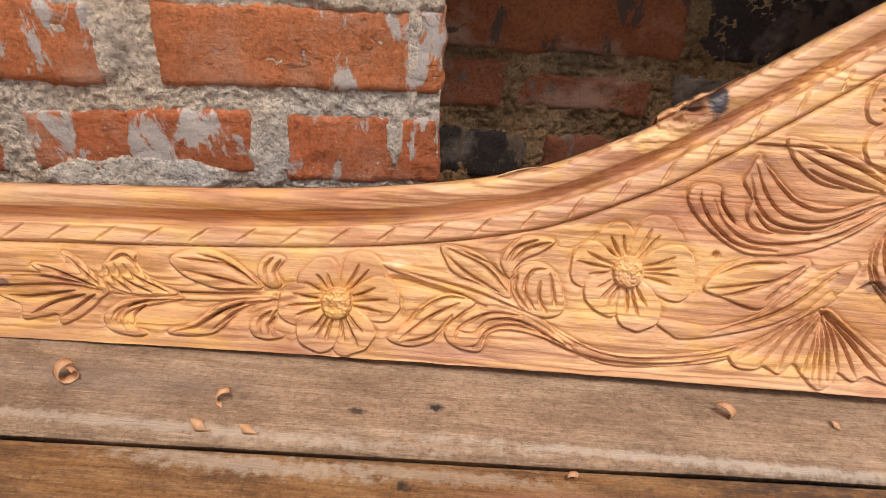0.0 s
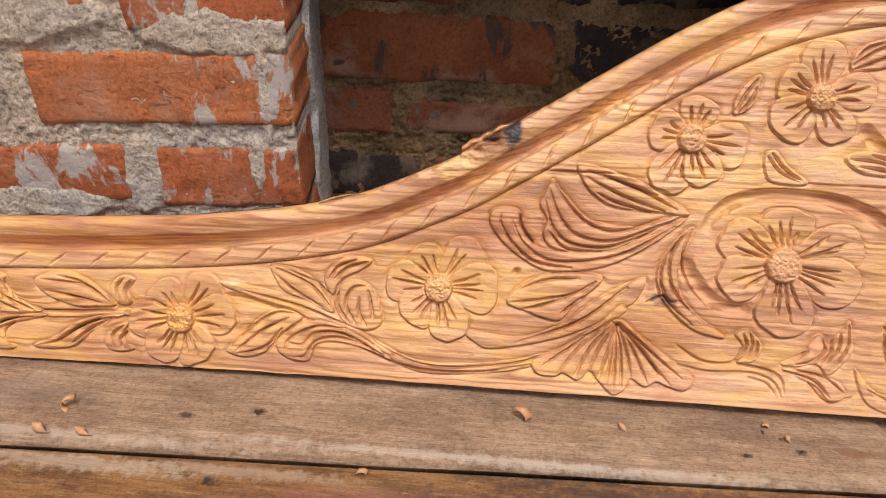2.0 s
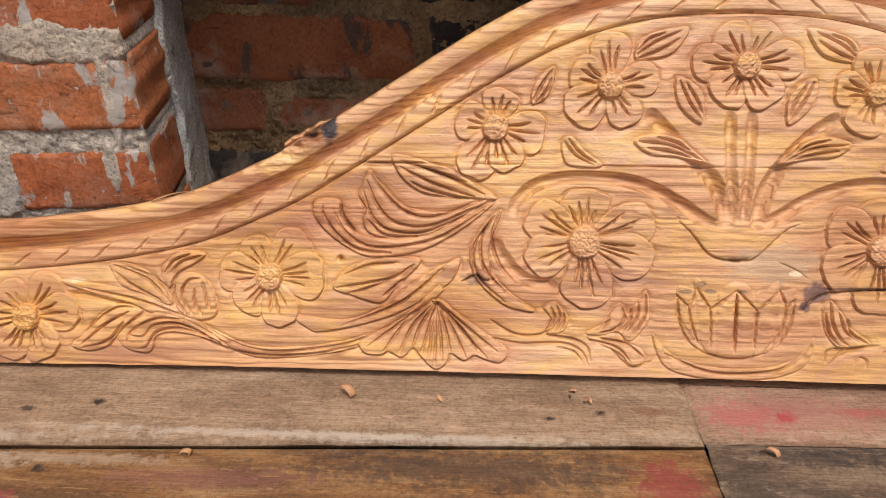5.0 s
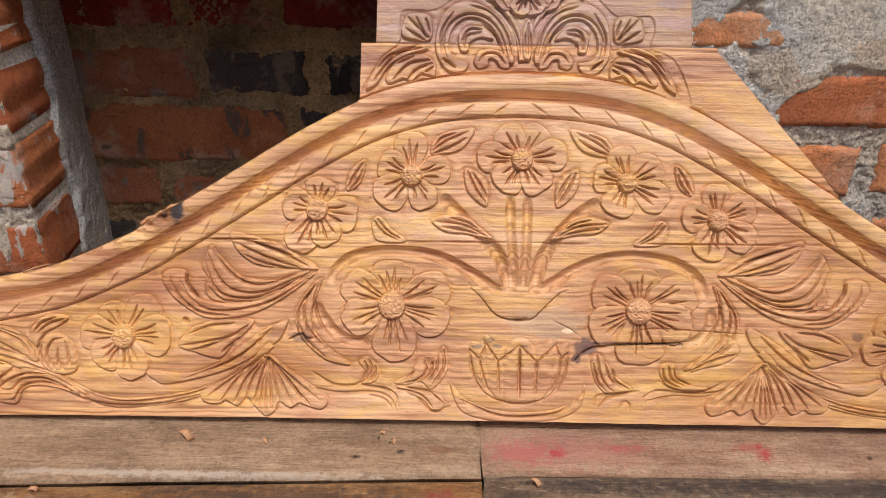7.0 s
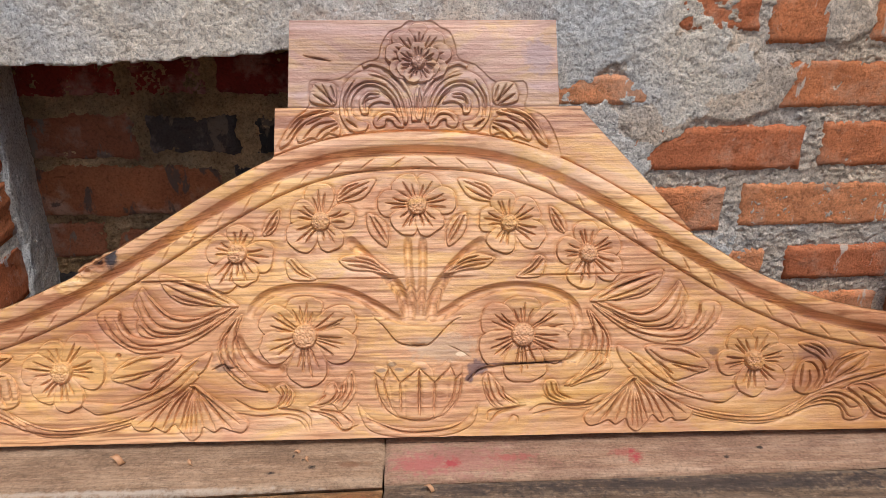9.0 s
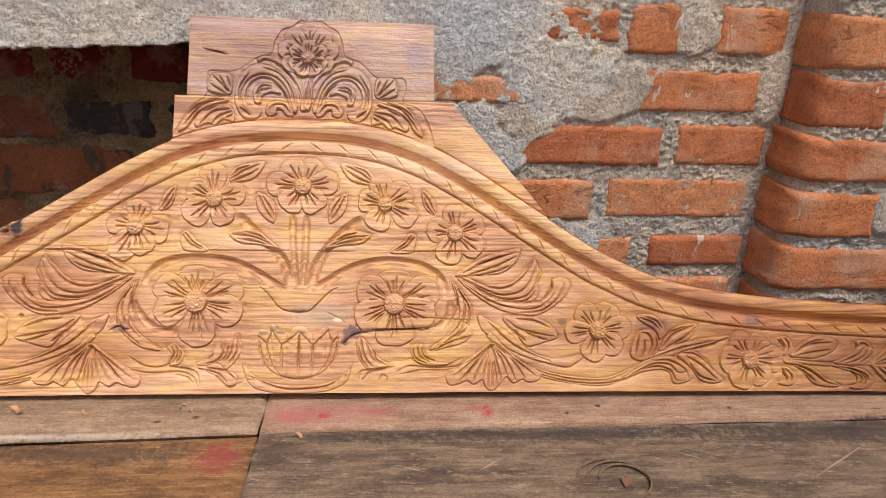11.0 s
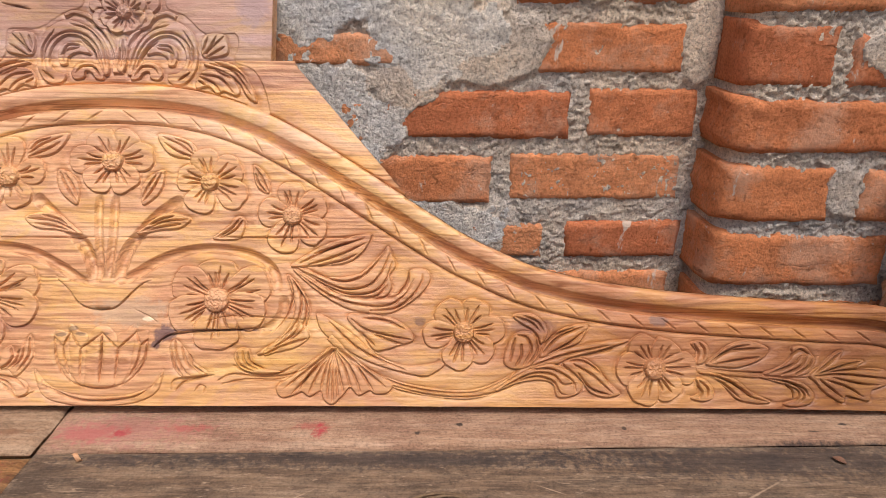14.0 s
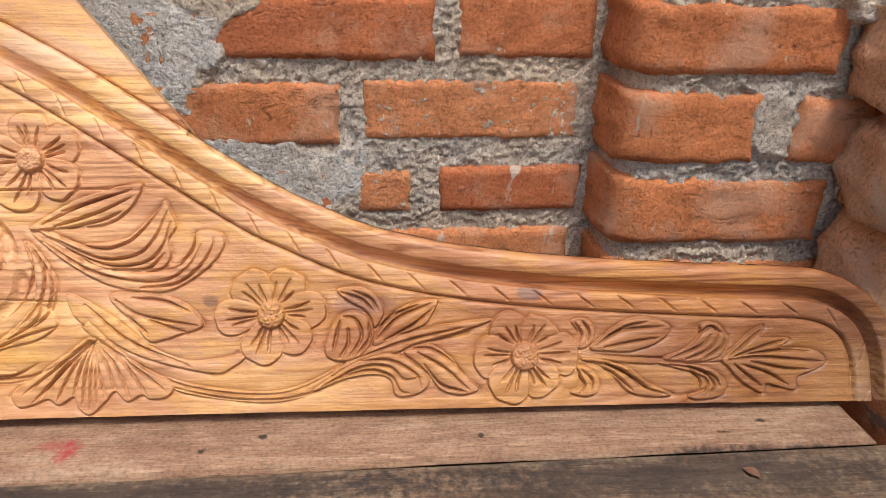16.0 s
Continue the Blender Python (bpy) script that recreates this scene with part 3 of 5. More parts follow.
# ---------------------------------------------------------------- ground and walls
def ground_sheet():
    bm = bmesh.new()
    bmesh.ops.create_grid(bm, x_segments=40, y_segments=40, size=60.0)
    for v in bm.verts:
        v.co.z = 0.02 * noise.noise(v.co * 0.4) * min(1.0, max(0.0, v.co.length - 2.0))
    me = bpy.data.meshes.new("ground")
    bm.to_mesh(me)
    bm.free()
    me.materials.append(EARTH)
    return tagged(new("ground", me), "trodden bare earth of the yard below the bench", "ground", kind="structure")


ground_sheet()

wall_back = bed("wall_back", -0.70, 1.75, (-0.05, 1.20), (0.74, 1.30), pose(0, 0.241, 0, 0, 0, 1.718), 0.125, MORTAR, 3,
                coats=[(0.15, 1.27, 0.62, 0.30, 0.0015), (0.55, 1.29, 0.30, 0.20, 0.0015), (0.68, 1.19, 0.122, 0.12, 0.0015), (0.74, 1.127, 0.075, 0.028, 0.0015), (0.72, 1.155, 0.15, 0.05, 0.0015),
                       (0.83, 1.095, 0.09, 0.06, 0.0012), (0.885, 1.062, 0.05, 0.03, 0.0013), (0.70, 0.98, 0.10, 0.09, 0.001), (0.79, 1.135, 0.05, 0.03, 0.0012),
                       (1.02, 1.16, 0.035, 0.04, 0.0012), (0.94, 1.08, 0.03, 0.035, 0.0012), (0.80, 0.86, 0.13, 0.045, 0.001),
                       (1.145, 1.09, 0.025, 0.06, 0.0012), (0.87, 0.83, 0.06, 0.03, 0.0012), (0.80, 1.035, 0.05, 0.03, 0.0012)],
                hole=(-0.10, 0.42, 1.112), label="brick wall half covered with rough grey cement plaster")
lay_bricks(wall_back, [
    (0.615, 0.79, 1.055, 1.094), (0.700, 0.786, 0.962, 1.018),
    (0.812, 0.916, 1.140, 1.182), (0.927, 1.000, 1.126, 1.192), (1.052, 1.150, 1.128, 1.192),
    (0.930, 1.130, 1.049, 1.109),
    (0.786, 0.998, 0.971, 1.030), (1.020, 1.154, 0.974, 1.034),
    (0.690, 0.906, 0.889, 0.951), (0.928, 1.146, 0.893, 0.955),
    (0.918, 0.978, 0.815, 0.862), (1.006, 1.155, 0.815, 0.866),
    (0.955, 1.148, 0.748, 0.797), (0.70, 0.90, 0.812, 0.868), (0.93, 1.15, 1.208, 1.27)], BRICK, 0.10)

pier_left = bed("wall_pier_left", -0.75, 0.0005, (-0.36, 0.0005), (0.78, 1.12), pose(0, 0.187, 0, 0, 0, 8.53), 0.19, MORTAR, 41,
                coats=[(-0.26, 0.94, 0.03, 0.04, 0.001), (-0.05, 0.972, 0.06, 0.02, 0.001), (-0.136, 0.85, 0.02, 0.04, 0.001),
                       (-0.24, 0.822, 0.09, 0.016, 0.001), (-0.022, 0.93, 0.006, 0.07, 0.0008), (-0.035, 0.86, 0.008, 0.03, 0.0008),
                       (-0.20, 0.985, 0.05, 0.02, 0.001)],
                recess=0.004, rough=0.003, label="brick pier with smeared grey mortar beside the recess")
lay_bricks(pier_left, [
    (-0.46, -0.254, 0.896, 0.960), (-0.217, 0.003, 0.893, 0.960),
    (-0.325, -0.147, 0.820, 0.879), (-0.128, 0.003, 0.813, 0.877), (-0.56, -0.345, 0.822, 0.878),
    (-0.129, 0.002, 0.972, 1.036), (-0.36, -0.150, 0.975, 1.036),
    (-0.25, 0.003, 0.738, 0.798), (-0.52, -0.27, 0.738, 0.798),
    (-0.21, 0.002, 1.050, 1.112), (-0.45, -0.23, 1.050, 1.112)], BRICK_SMEARED, 0.105, jag=0.004, proud=0.001)


def reveal_coat():
    """Rough plaster on the side of the pier that faces the recess."""
    ys, zs = np.arange(0.070, 0.19, 0.003), np.arange(0.74, 1.14, 0.003)
    y, z = np.meshgrid(ys, zs, indexing="ij")
    x = 0.0070 + 0.0020 * value_noise(y * 40, z * 24, 51, 5, 0.7) + 0.0022 * np.abs(value_noise(y * 110, z * 110, 53, 3))
    x = x - 0.012 * np.clip(1 - (y - 0.070 - 0.022 * (1 + value_noise(z * 14, z * 0, 57, 4))) / 0.012, 0, 1)
    part("plaster_coat", mesh_from("plaster_coat", np.stack([x, y, z], -1).reshape(-1, 3), grid_faces(len(ys), len(zs)), PLASTER), PLASTER, pier_left, "rough grey plaster on the return")


reveal_coat()

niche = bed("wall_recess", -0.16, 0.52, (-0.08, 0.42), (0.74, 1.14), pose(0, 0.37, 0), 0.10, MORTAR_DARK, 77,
            recess=0.0035, rough=0.004, label="brick back of the recess in the wall, colour darkened for soot and shade")
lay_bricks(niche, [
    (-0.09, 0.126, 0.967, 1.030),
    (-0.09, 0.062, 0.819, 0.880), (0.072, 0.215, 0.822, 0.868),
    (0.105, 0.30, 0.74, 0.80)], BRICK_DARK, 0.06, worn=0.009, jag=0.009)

# black from soot and, towards the board, from recess shade in the colour
lay_bricks(niche, [(0.140, 0.266, 0.972, 1.029), (0.285, 0.45, 0.970, 1.030), (0.23, 0.43, 0.82, 0.876), (-0.07, 0.090, 0.737, 0.800), (0.252, 0.43, 0.884, 0.958)], BRICK_SOOT_SHADE, 0.06, worn=0.010, jag=0.008)
# this row catches more light, painted as a lighter copy of the recess brick
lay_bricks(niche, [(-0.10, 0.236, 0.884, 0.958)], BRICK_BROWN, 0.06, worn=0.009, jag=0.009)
lay_bricks(niche, [(-0.08, 0.113, 1.052, 1.114), (0.122, 0.229, 1.052, 1.114), (0.243, 0.41, 1.054, 1.114)], BRICK_LINTEL_SHADE, 0.06, worn=0.009, jag=0.009)

pier_right = bed("wall_pier_right", 1.170, 1.80, (1.170, 1.42), (0.74, 1.22), pose(0, 0.19, 0), 0.11, MORTAR, 91,
                 coats=[(1.33, 1.09, 0.05, 0.04, 0.004), (1.30, 0.93, 0.022, 0.035, 0.002), (1.36, 1.05, 0.03, 0.03, 0.012)],
                 recess=0.006, rough=0.005, turned=0.040, label="brick pier with worn rounded corners and grey mortar")
lay_bricks(pier_right, [
    (1.166, 1.40, 1.122, 1.190), (1.166, 1.262, 1.046, 1.113), (1.275, 1.42, 1.046, 1.105),
    (1.160, 1.352, 0.974, 1.036), (1.37, 1.50, 0.974, 1.036),
    (1.160, 1.290, 0.893, 0.961), (1.320, 1.43, 0.893, 0.958),
    (1.163, 1.372, 0.812, 0.882), (1.39, 1.55, 0.812, 0.88),
    (1.166, 1.40, 0.735, 0.795)], BRICK, 0.105, worn=0.010, jag=0.005, proud=0.001, turned=0.040)


# unseen walls, added to hold sky light off both ends of the headboard
wall_blocker_right = bed("wall_blocker_right", -1.9, 0.0, (-0.02, 0.0), (0.9, 1.0), pose(1.80, 0.19, 0, 0, 0, 90), 0.11, MORTAR, 120, label="plain grey unseen wall, added to cut sky light from the side")
blocker_left = bed("wall_blocker_left", 0.0, 1.9, (0.0, 0.02), (0.9, 1.0), pose(-0.68, 0.10, 0, 0, 0, -90), 0.11, MORTAR, 130, label="plain grey unseen wall, added to cut sky light from the side")

# ---------------------------------------------------------------- loose rubble beside the pier
def rubble_block(size, seed, corner=0.25):
    bm = bmesh.new()
    bmesh.ops.create_cube(bm, size=2.0)
    bmesh.ops.subdivide_edges(bm, edges=bm.edges[:], cuts=9, use_grid_fill=True)
    for v in bm.verts:
        p = v.co.copy()
        q = p.normalized() * 1.25
        p = p.lerp(q, corner)
        n = noise.fractal(p * 1.4 + Vector((seed, seed * 2.0, 0)), 0.9, 2.0, 4)
        p *= 1 + 0.13 * n
        v.co = Vector((p.x * size[0], p.y * size[1], p.z * size[2])) * 0.5
    for f in bm.faces:
        f.smooth = True
    return bm


def rubble(x, y, z, size, turn, seed, corner, label):
    bm = rubble_block(size, seed, corner)
    me = bpy.data.meshes.new("rubble_brick")
    bm.to_mesh(me)
    bm.free()
    # tall base takes the darker brick: shadow low in the stack, as colour
    me.materials.append(BRICK_BROWN if size[2] > 0.5 else BRICK_RUBBLE)
    ob = tagged(new("rubble_brick", me), label, "broken brick", "stacked rubble", "thing")
    ob.matrix_world = pose(x, y, z, *turn)
    return ob


rubble(1.475, 0.135, 0.375, (0.17, 0.15, 0.755), (0, 0, 3), 1, 0.05, "tall stack base of broken brick, colour darkened for shade")
rubble(1.463, 0.125, 0.816, (0.17, 0.12, 0.115), (0, 12, 4), 2, 0.04, "broken brick lying aslant in the rubble stack")
rubble(1.447, 0.130, 0.912, (0.165, 0.12, 0.085), (0, -6, -5), 3, 0.20, "rounded dusty brown brickbat in the rubble stack")
rubble(1.443, 0.135, 0.992, (0.165, 0.12, 0.075), (0, 4, 5), 4, 0.04, "flat broken brick on top of the rubble stack")
rubble(1.395, 0.165, 1.062, (0.05, 0.06, 0.05), (10, 20, 5), 6, 0.3, "lump of grey cement on the rubble")


# ---------------------------------------------------------------- the bench
def plank(name, x0, x1, front, back, top, thick, seed, mat, parent, label, worn=0.004):
    """A sawn plank; front and back are (y at x0, y at x1)."""
    nx, ny = int((x1 - x0) / 0.006), max(6, int((back[0] - front[0]) / 0.006))
    s, t = np.meshgrid(np.linspace(0, 1, nx), np.linspace(0, 1, ny), indexing="ij")
    x = x0 + s * (x1 - x0)
    yf = front[0] + s * (front[1] - front[0]) + 0.0015 * value_noise(x * 9, x * 0, seed, 4)
    yb = back[0] + s * (back[1] - back[0])
    y = yf + t * (yb - yf)
    e = np.minimum(np.minimum(s, 1 - s) * (x1 - x0), np.minimum(t, 1 - t) * (yb - yf))
    k = np.clip(1 - e / worn, 0, 1)
    z = top - worn * (1 - np.sqrt(np.clip(1 - k * k, 0, 1))) + 0.0006 * value_noise(x * 12, y * 150, seed + 2, 3)
    x = x + 0.002 * value_noise(y * 60, y * 0, seed + 8, 3) * (np.abs(2 * s - 1) > 0.99)
    verts = np.stack([x, y, z], -1).reshape(-1, 3)
    ring = [i * ny for i in range(nx)] + [(nx - 1) * ny + j for j in range(1, ny)]
    ring += [i * ny + ny - 1 for i in range(nx - 2, -1, -1)] + [j for j in range(ny - 2, 0, -1)]
    low = verts[ring].copy()
    low[:, 2] = top - thick
    n0, m = len(verts), len(ring)
    side = np.array([(ring[k], n0 + k, n0 + (k + 1) % m, ring[(k + 1) % m]) for k in range(m)])
    me = mesh_from(name, np.concatenate([verts, low]), np.concatenate([grid_faces(nx, ny), side[:, ::-1]]), mat)
    return part(name, me, mat, parent, label)


bench = tagged(new("workbench"), "low workbench of worn, stained and scratched planks", "workbench", kind="thing")
plank("plank", -0.66, 0.4725, (-0.078, -0.033), (0.150, 0.150), 0.750, 0.030, 1, BENCH_BACK, bench, "worn grey-brown plank with dark nail holes")
plank("plank", 0.4731, 1.316, (-0.030, -0.014), (0.150, 0.150), 0.748, 0.030, 2, BENCH_RED, bench, "worn plank with red paint stains")
plank("plank", -0.66, 0.4735, (-0.330, -0.330), (-0.0792, -0.0342), 0.7455, 0.0300, 3, BENCH_FRONT, bench, "dark brown scratched plank", worn=0.002)
plank("plank", 0.4742, 1.46, (-0.330, -0.330), (-0.0304, -0.0144), 0.7460, 0.030, 4, BENCH_DARK, bench, "blackened oily plank", worn=0.0015)


def box_part(name, parent, mat, lo, hi, label="", bevel=0.004):
    bm = bmesh.new()
    bmesh.ops.create_cube(bm, size=1.0)
    for v in bm.verts:
        v.co = Vector([l + (h - l) * (c + 0.5) for l, h, c in zip(lo, hi, v.co)])
    bmesh.ops.bevel(bm, geom=bm.edges[:], offset=bevel, segments=2, affect="EDGES")
    return part(name, bm, mat, parent, label)


for bx in (-0.58, 0.42, 1.18):
    box_part("cross_beam", bench, BENCH_FRONT, (bx, -0.31, 0.655), (bx + 0.08, 0.14, 0.7135))
    for by in (-0.29, 0.05):
        box_part("leg", bench, BENCH_FRONT, (bx + 0.01, by, 0.0), (bx + 0.07, by + 0.07, 0.655))

# ---------------------------------------------------------------- the carved headboard
LEAN_BACK = 27.66
board = tagged(new("carved_headboard"), "carved golden hardwood headboard with flowers, leaning on the brick wall", "headboard", kind="thing")
board.matrix_world = pose(0.505, 0.0245, 0.760, 90.0 - LEAN_BACK, 0, 0)
# own space: x along, y up the face, z towards the viewer (millimetres while carving)
STEP = 0.6
THICK = 20.0
UU = np.arange(-916.0, 857.0, STEP)
VV = np.arange(-14.0, 452.0, STEP)
U, V = np.meshgrid(UU, VV, indexing="ij")
H = np.zeros_like(U)
TAG = np.zeros(U.shape, dtype=np.int32)
PARTS = [("lower_board", -1, ""), ("middle_board", -1, ""), ("top_board", -1, "pinkish-grey planed board"),
         ("rope_border", -1, "narrow band with slanting rope cuts"), ("moulding", -1, "hollow and round edge moulding")]
TAG[V > 164.2 + 0.004 * U] = 1
TAG[V > 349.0] = 2


def smooth_line(points, closed, fine=6):
    """A smooth line through the points."""
    p = np.array(points, dtype=float)
    n = len(p)
    if n == 2 and not closed:
        return p
    if closed:
        idx = np.arange(n)
        a, b, c, d = p[idx - 1], p[idx], p[(idx + 1) % n], p[(idx + 2) % n]
    else:
        q = np.vstack([2 * p[0] - p[1], p, 2 * p[-1] - p[-2]])
        a, b, c, d = q[:-3], q[1:-2], q[2:-1], q[3:]
    t = (np.arange(fine) / fine)[None, :, None]
    a, b, c, d = (k[:, None, :] for k in (a, b, c, d))
    r = 0.5 * (2 * b + (c - a) * t + (2 * a - 5 * b + 4 * c - d) * t ** 2 + (3 * b - a - 3 * c + d) * t ** 3)
    r = r.reshape(-1, 2)
    return r if closed else np.vstack([r, p[-1:]])


def window(line, margin):
    lo, hi = line.min(0) - margin, line.max(0) + margin
    i0, i1 = np.searchsorted(UU, (lo[0], hi[0]))
    j0, j1 = np.searchsorted(VV, (lo[1], hi[1]))
    return slice(i0, i1), slice(j0, j1)


def distance(line, x, y, closed):
    """Distance from the points to the line, how far along it (0..1), and whether they lie inside."""
    a = line
    b = np.roll(line, -1, 0) if closed else line[1:]
    a = a if closed else line[:-1]
    length = np.hypot(*(b - a).T)
    start = np.concatenate([[0], np.cumsum(length)])
    best, along, inside = np.full(x.shape, 1e9), np.zeros(x.shape), np.zeros(x.shape, dtype=bool)
    for (ax, ay), (bx, by), l, s0 in zip(a, b, length, start):
        if l < 1e-6:
            continue
        dx, dy = bx - ax, by - ay
        t = np.clip(((x - ax) * dx + (y - ay) * dy) / (l * l), 0, 1)
        d = (x - ax - t * dx) ** 2 + (y - ay - t * dy) ** 2
        near = d < best
        best = np.where(near, d, best)
        along = np.where(near, s0 + t * l, along)
        if closed:
            hit = ((ay > y) != (by > y)) & (x < ax + (y - ay) * dx / (dy if abs(dy) > 1e-9 else 1e-9))
            inside ^= hit
    return np.sqrt(best), along / start[-1], inside


# the edge moulding follows one curve, the same on both halves
HALF_CURVE = [(0, 282), (45, 280), (80, 275), (110, 267), (140, 255.5), (170, 240), (200, 222.5), (250, 190.5), (300, 158.5), (340, 134),
              (370, 119.5), (410, 102), (450, 90.5), (500, 81), (560, 73.5), (640, 67.5), (720, 63), (768, 61), (790, 56), (803, 47),
              (810, 33), (812.5, 10), (812.5, -30)]
half = smooth_line(HALF_CURVE, False, 5)
left_half = half + np.where(half[:, :1] > 735, np.array([[60.0, -3.0]]), 0.0)
CURVE = np.vstack([left_half[::-1] * np.array([-1, 1]), half[1:]]) + np.array([2.0, 0.0])
order = np.argsort(CURVE[:, 0])
inner_top = np.interp(UU, CURVE[order, 0], CURVE[order, 1])
outside = (V > inner_top[:, None]) | (U > 814) | (U < -870)
near = (np.abs(V - inner_top[:, None]) < 95) | (U > 745) | (U < -800)
edge_d = np.full(U.shape, 80.0)
edge_d[near] = distance(CURVE, U[near], V[near], False)[0]
S = np.where(outside, edge_d, -edge_d)
RIM = 41.0
FIELD, CREST = S < -0.5, S > RIM

# outline: bottom edge, and top edge from the moulding and the raw boards of the crest
way = np.gradient(CURVE, axis=0)
way /= np.hypot(way[:, 0], way[:, 1])[:, None]
rim_line = CURVE + RIM * np.stack([-way[:, 1], way[:, 0]], 1)
keep = np.concatenate([[True], np.diff(np.maximum.accumulate(rim_line[:, 0])) > 0.05])
TOP = np.interp(UU, rim_line[keep, 0], rim_line[keep, 1])
TOP += 0.7 * value_noise(UU / 14, UU * 0, 5, 3)
raw_right = np.interp(UU, [185, 300], [345, 211], left=-99, right=-99)
TOP = np.maximum(TOP, raw_right)
TOP = np.where((UU > -148) & (UU < 185), np.maximum(TOP, 349.0), TOP)
TOP = np.where((UU > -134) & (UU < 160 + value_noise(UU / 3, UU * 0, 2)), 447.0, TOP)
TOP += np.where((UU > -353) & (UU < -290), 6.0 * np.clip((-290 - UU) / 45, 0, 1) + 1.2 * value_noise(UU / 5, UU * 0, 12, 3), 0.0)
BOTTOM = -1.0 - np.where(UU < 0, 17.0, 8.0) * np.abs(UU / 1000) ** 3 + 0.4 * value_noise(UU / 20, UU * 0, 8, 3)

# profile of the moulding
rope = (S >= 0) & (S < 14.5)
H = np.where(rope, 0.2 + 0.9 * np.sin(np.pi * np.clip(S / 14.5, 0, 1)), H)
cove = (S >= 14.5) & (S < 25)
q = np.clip((S - 14.5) / 10.5, 0, 1)
H = np.where(cove, 0.6 - 11.0 * np.sin(np.pi * q ** 0.6) ** 0.9, H)
bead = (S >= 25) & (S < RIM)
H = np.where(bead, 0.4 + 2.6 * np.sin(np.pi * np.clip((S - 25) / 18.0, 0, 1)) ** 0.8, H)
H = np.where(CREST, -0.3, H)
H -= 3.0 * np.exp(-(np.abs(S) / 1.1) ** 1.5) * np.where(S > 0, 0.8, 1.0)
H -= 2.0 * np.clip(1 + S / 9.0, 0, 1) ** 2 * (S < 0)
H -= 1.2 * np.exp(-(np.abs(S - 14.5) / 0.9) ** 2)
H -= 3.2 * np.exp(-np.clip(S - RIM, 0, 99) / 4.0) * CREST + 3.0 * np.exp(-(np.abs(S - RIM) / 1.2) ** 2)
# round the silhouette over where the moulding is the edge
gone = np.clip(1 - (TOP[:, None] - V) / 7.0, 0, 1) * ((UU < -150) | (UU > 300))[:, None]
H -= 5.0 * gone ** 2
TAG[rope], TAG[(S >= 14.5) & (S < RIM)] = 3, 4
TAG[CREST & (TAG == 0)] = 1


def add_part(name, parent=-1, label=""):
    PARTS.append((name, parent, label))
    return len(PARTS) - 1


def mirrored(points):
    return [(-u + 9.0 - 0.035 * abs(u), v) for u, v in points]


def cut(points, wide=1.5, deep=5.6, both=False, shoulder=0.26):
    """A tapering V cut along a line: it goes in steeply and runs out to a point."""
    for pts in ((points, mirrored(points)) if both else (points,)):
        line = smooth_line(pts, False)
        w = window(line, wide * 2 + 5)
        d, s, _ = distance(line, U[w], V[w], False)
        taper = np.clip(1.5 * np.clip(s, 0.03, 1) ** 0.4 * np.clip(1 - s, 0.0, 1) ** 0.5, 0.12, 1)
        ok = FIELD[w] | CREST[w]
        H[w] -= ok * deep * taper * (np.clip(1 - d / (wide * (0.45 + 0.55 * taper)), 0, 1) ** 0.85 + shoulder * np.clip(1 - d / (3.4 * wide), 0, 1) ** 1.6)


def gouge(path, wide, deep):
    """A soft hollow run with a round gouge, fading at both ends."""
    line = smooth_line(path, False)
    w = window(line, wide + 2)
    d, s, _ = distance(line, U[w], V[w], False)
    fade = np.clip(np.minimum(s, 1 - s) / 0.12, 0, 1) ** 0.6
    H[w] -= (FIELD[w] | CREST[w]) * deep * fade * np.cos(np.pi / 2 * np.clip(d / wide, 0, 1)) ** 1.3


def raise_shape(line, part_id, rise, moat, profile=None, reach=6.5):
    """Stands a closed shape off the ground: a stop cut falls towards its outline, its own face swells."""
    w = window(line, 26)
    d, _, inside = distance(line, U[w], V[w], True)
    ok = FIELD[w] | CREST[w]
    deep_in, far_out = np.where(inside, d, 0.0), np.where(inside, 0.0, d)
    swell = rise * (0.25 + 1.0 * (1 - np.exp(-deep_in / 3.5))) if profile is None else profile(U[w], V[w], deep_in)
    ground = TAG[w] < 5
    moat = 0.76 * moat
    fall = moat * (0.42 * np.exp(-far_out / (1.5 * reach)) + 0.58 * np.exp(-far_out / 1.0))
    under = np.where(ground, np.minimum(H[w], -fall + 0.25 * np.clip(H[w], -2, 2)), H[w] - 0.6 * moat * np.exp(-far_out / 1.6))
    k = np.clip(0.5 + (deep_in - far_out) / 1.3, 0, 1)
    k = k * k * (3 - 2 * k)
    H[w] = np.where(ok, swell * k + under * (1 - k), H[w])
    TAG[w] = np.where(ok & inside, part_id, TAG[w])


def relief(name, outline, cuts, rise=1.2, moat=5.0, both=False, sharp=False, sunk=0.0):
    for flip in ((False, True) if both else (False,)):
        pts = mirrored(outline) if flip else outline
        raise_shape(smooth_line(pts, True, 3 if sharp else 6), add_part(name), rise, moat,
                    (lambda x, y, d: -sunk + 0.8 * value_noise(x / 7, y / 7, 3, 2)) if sunk else None)
        for c in cuts:
            cut(mirrored(c) if flip else c)


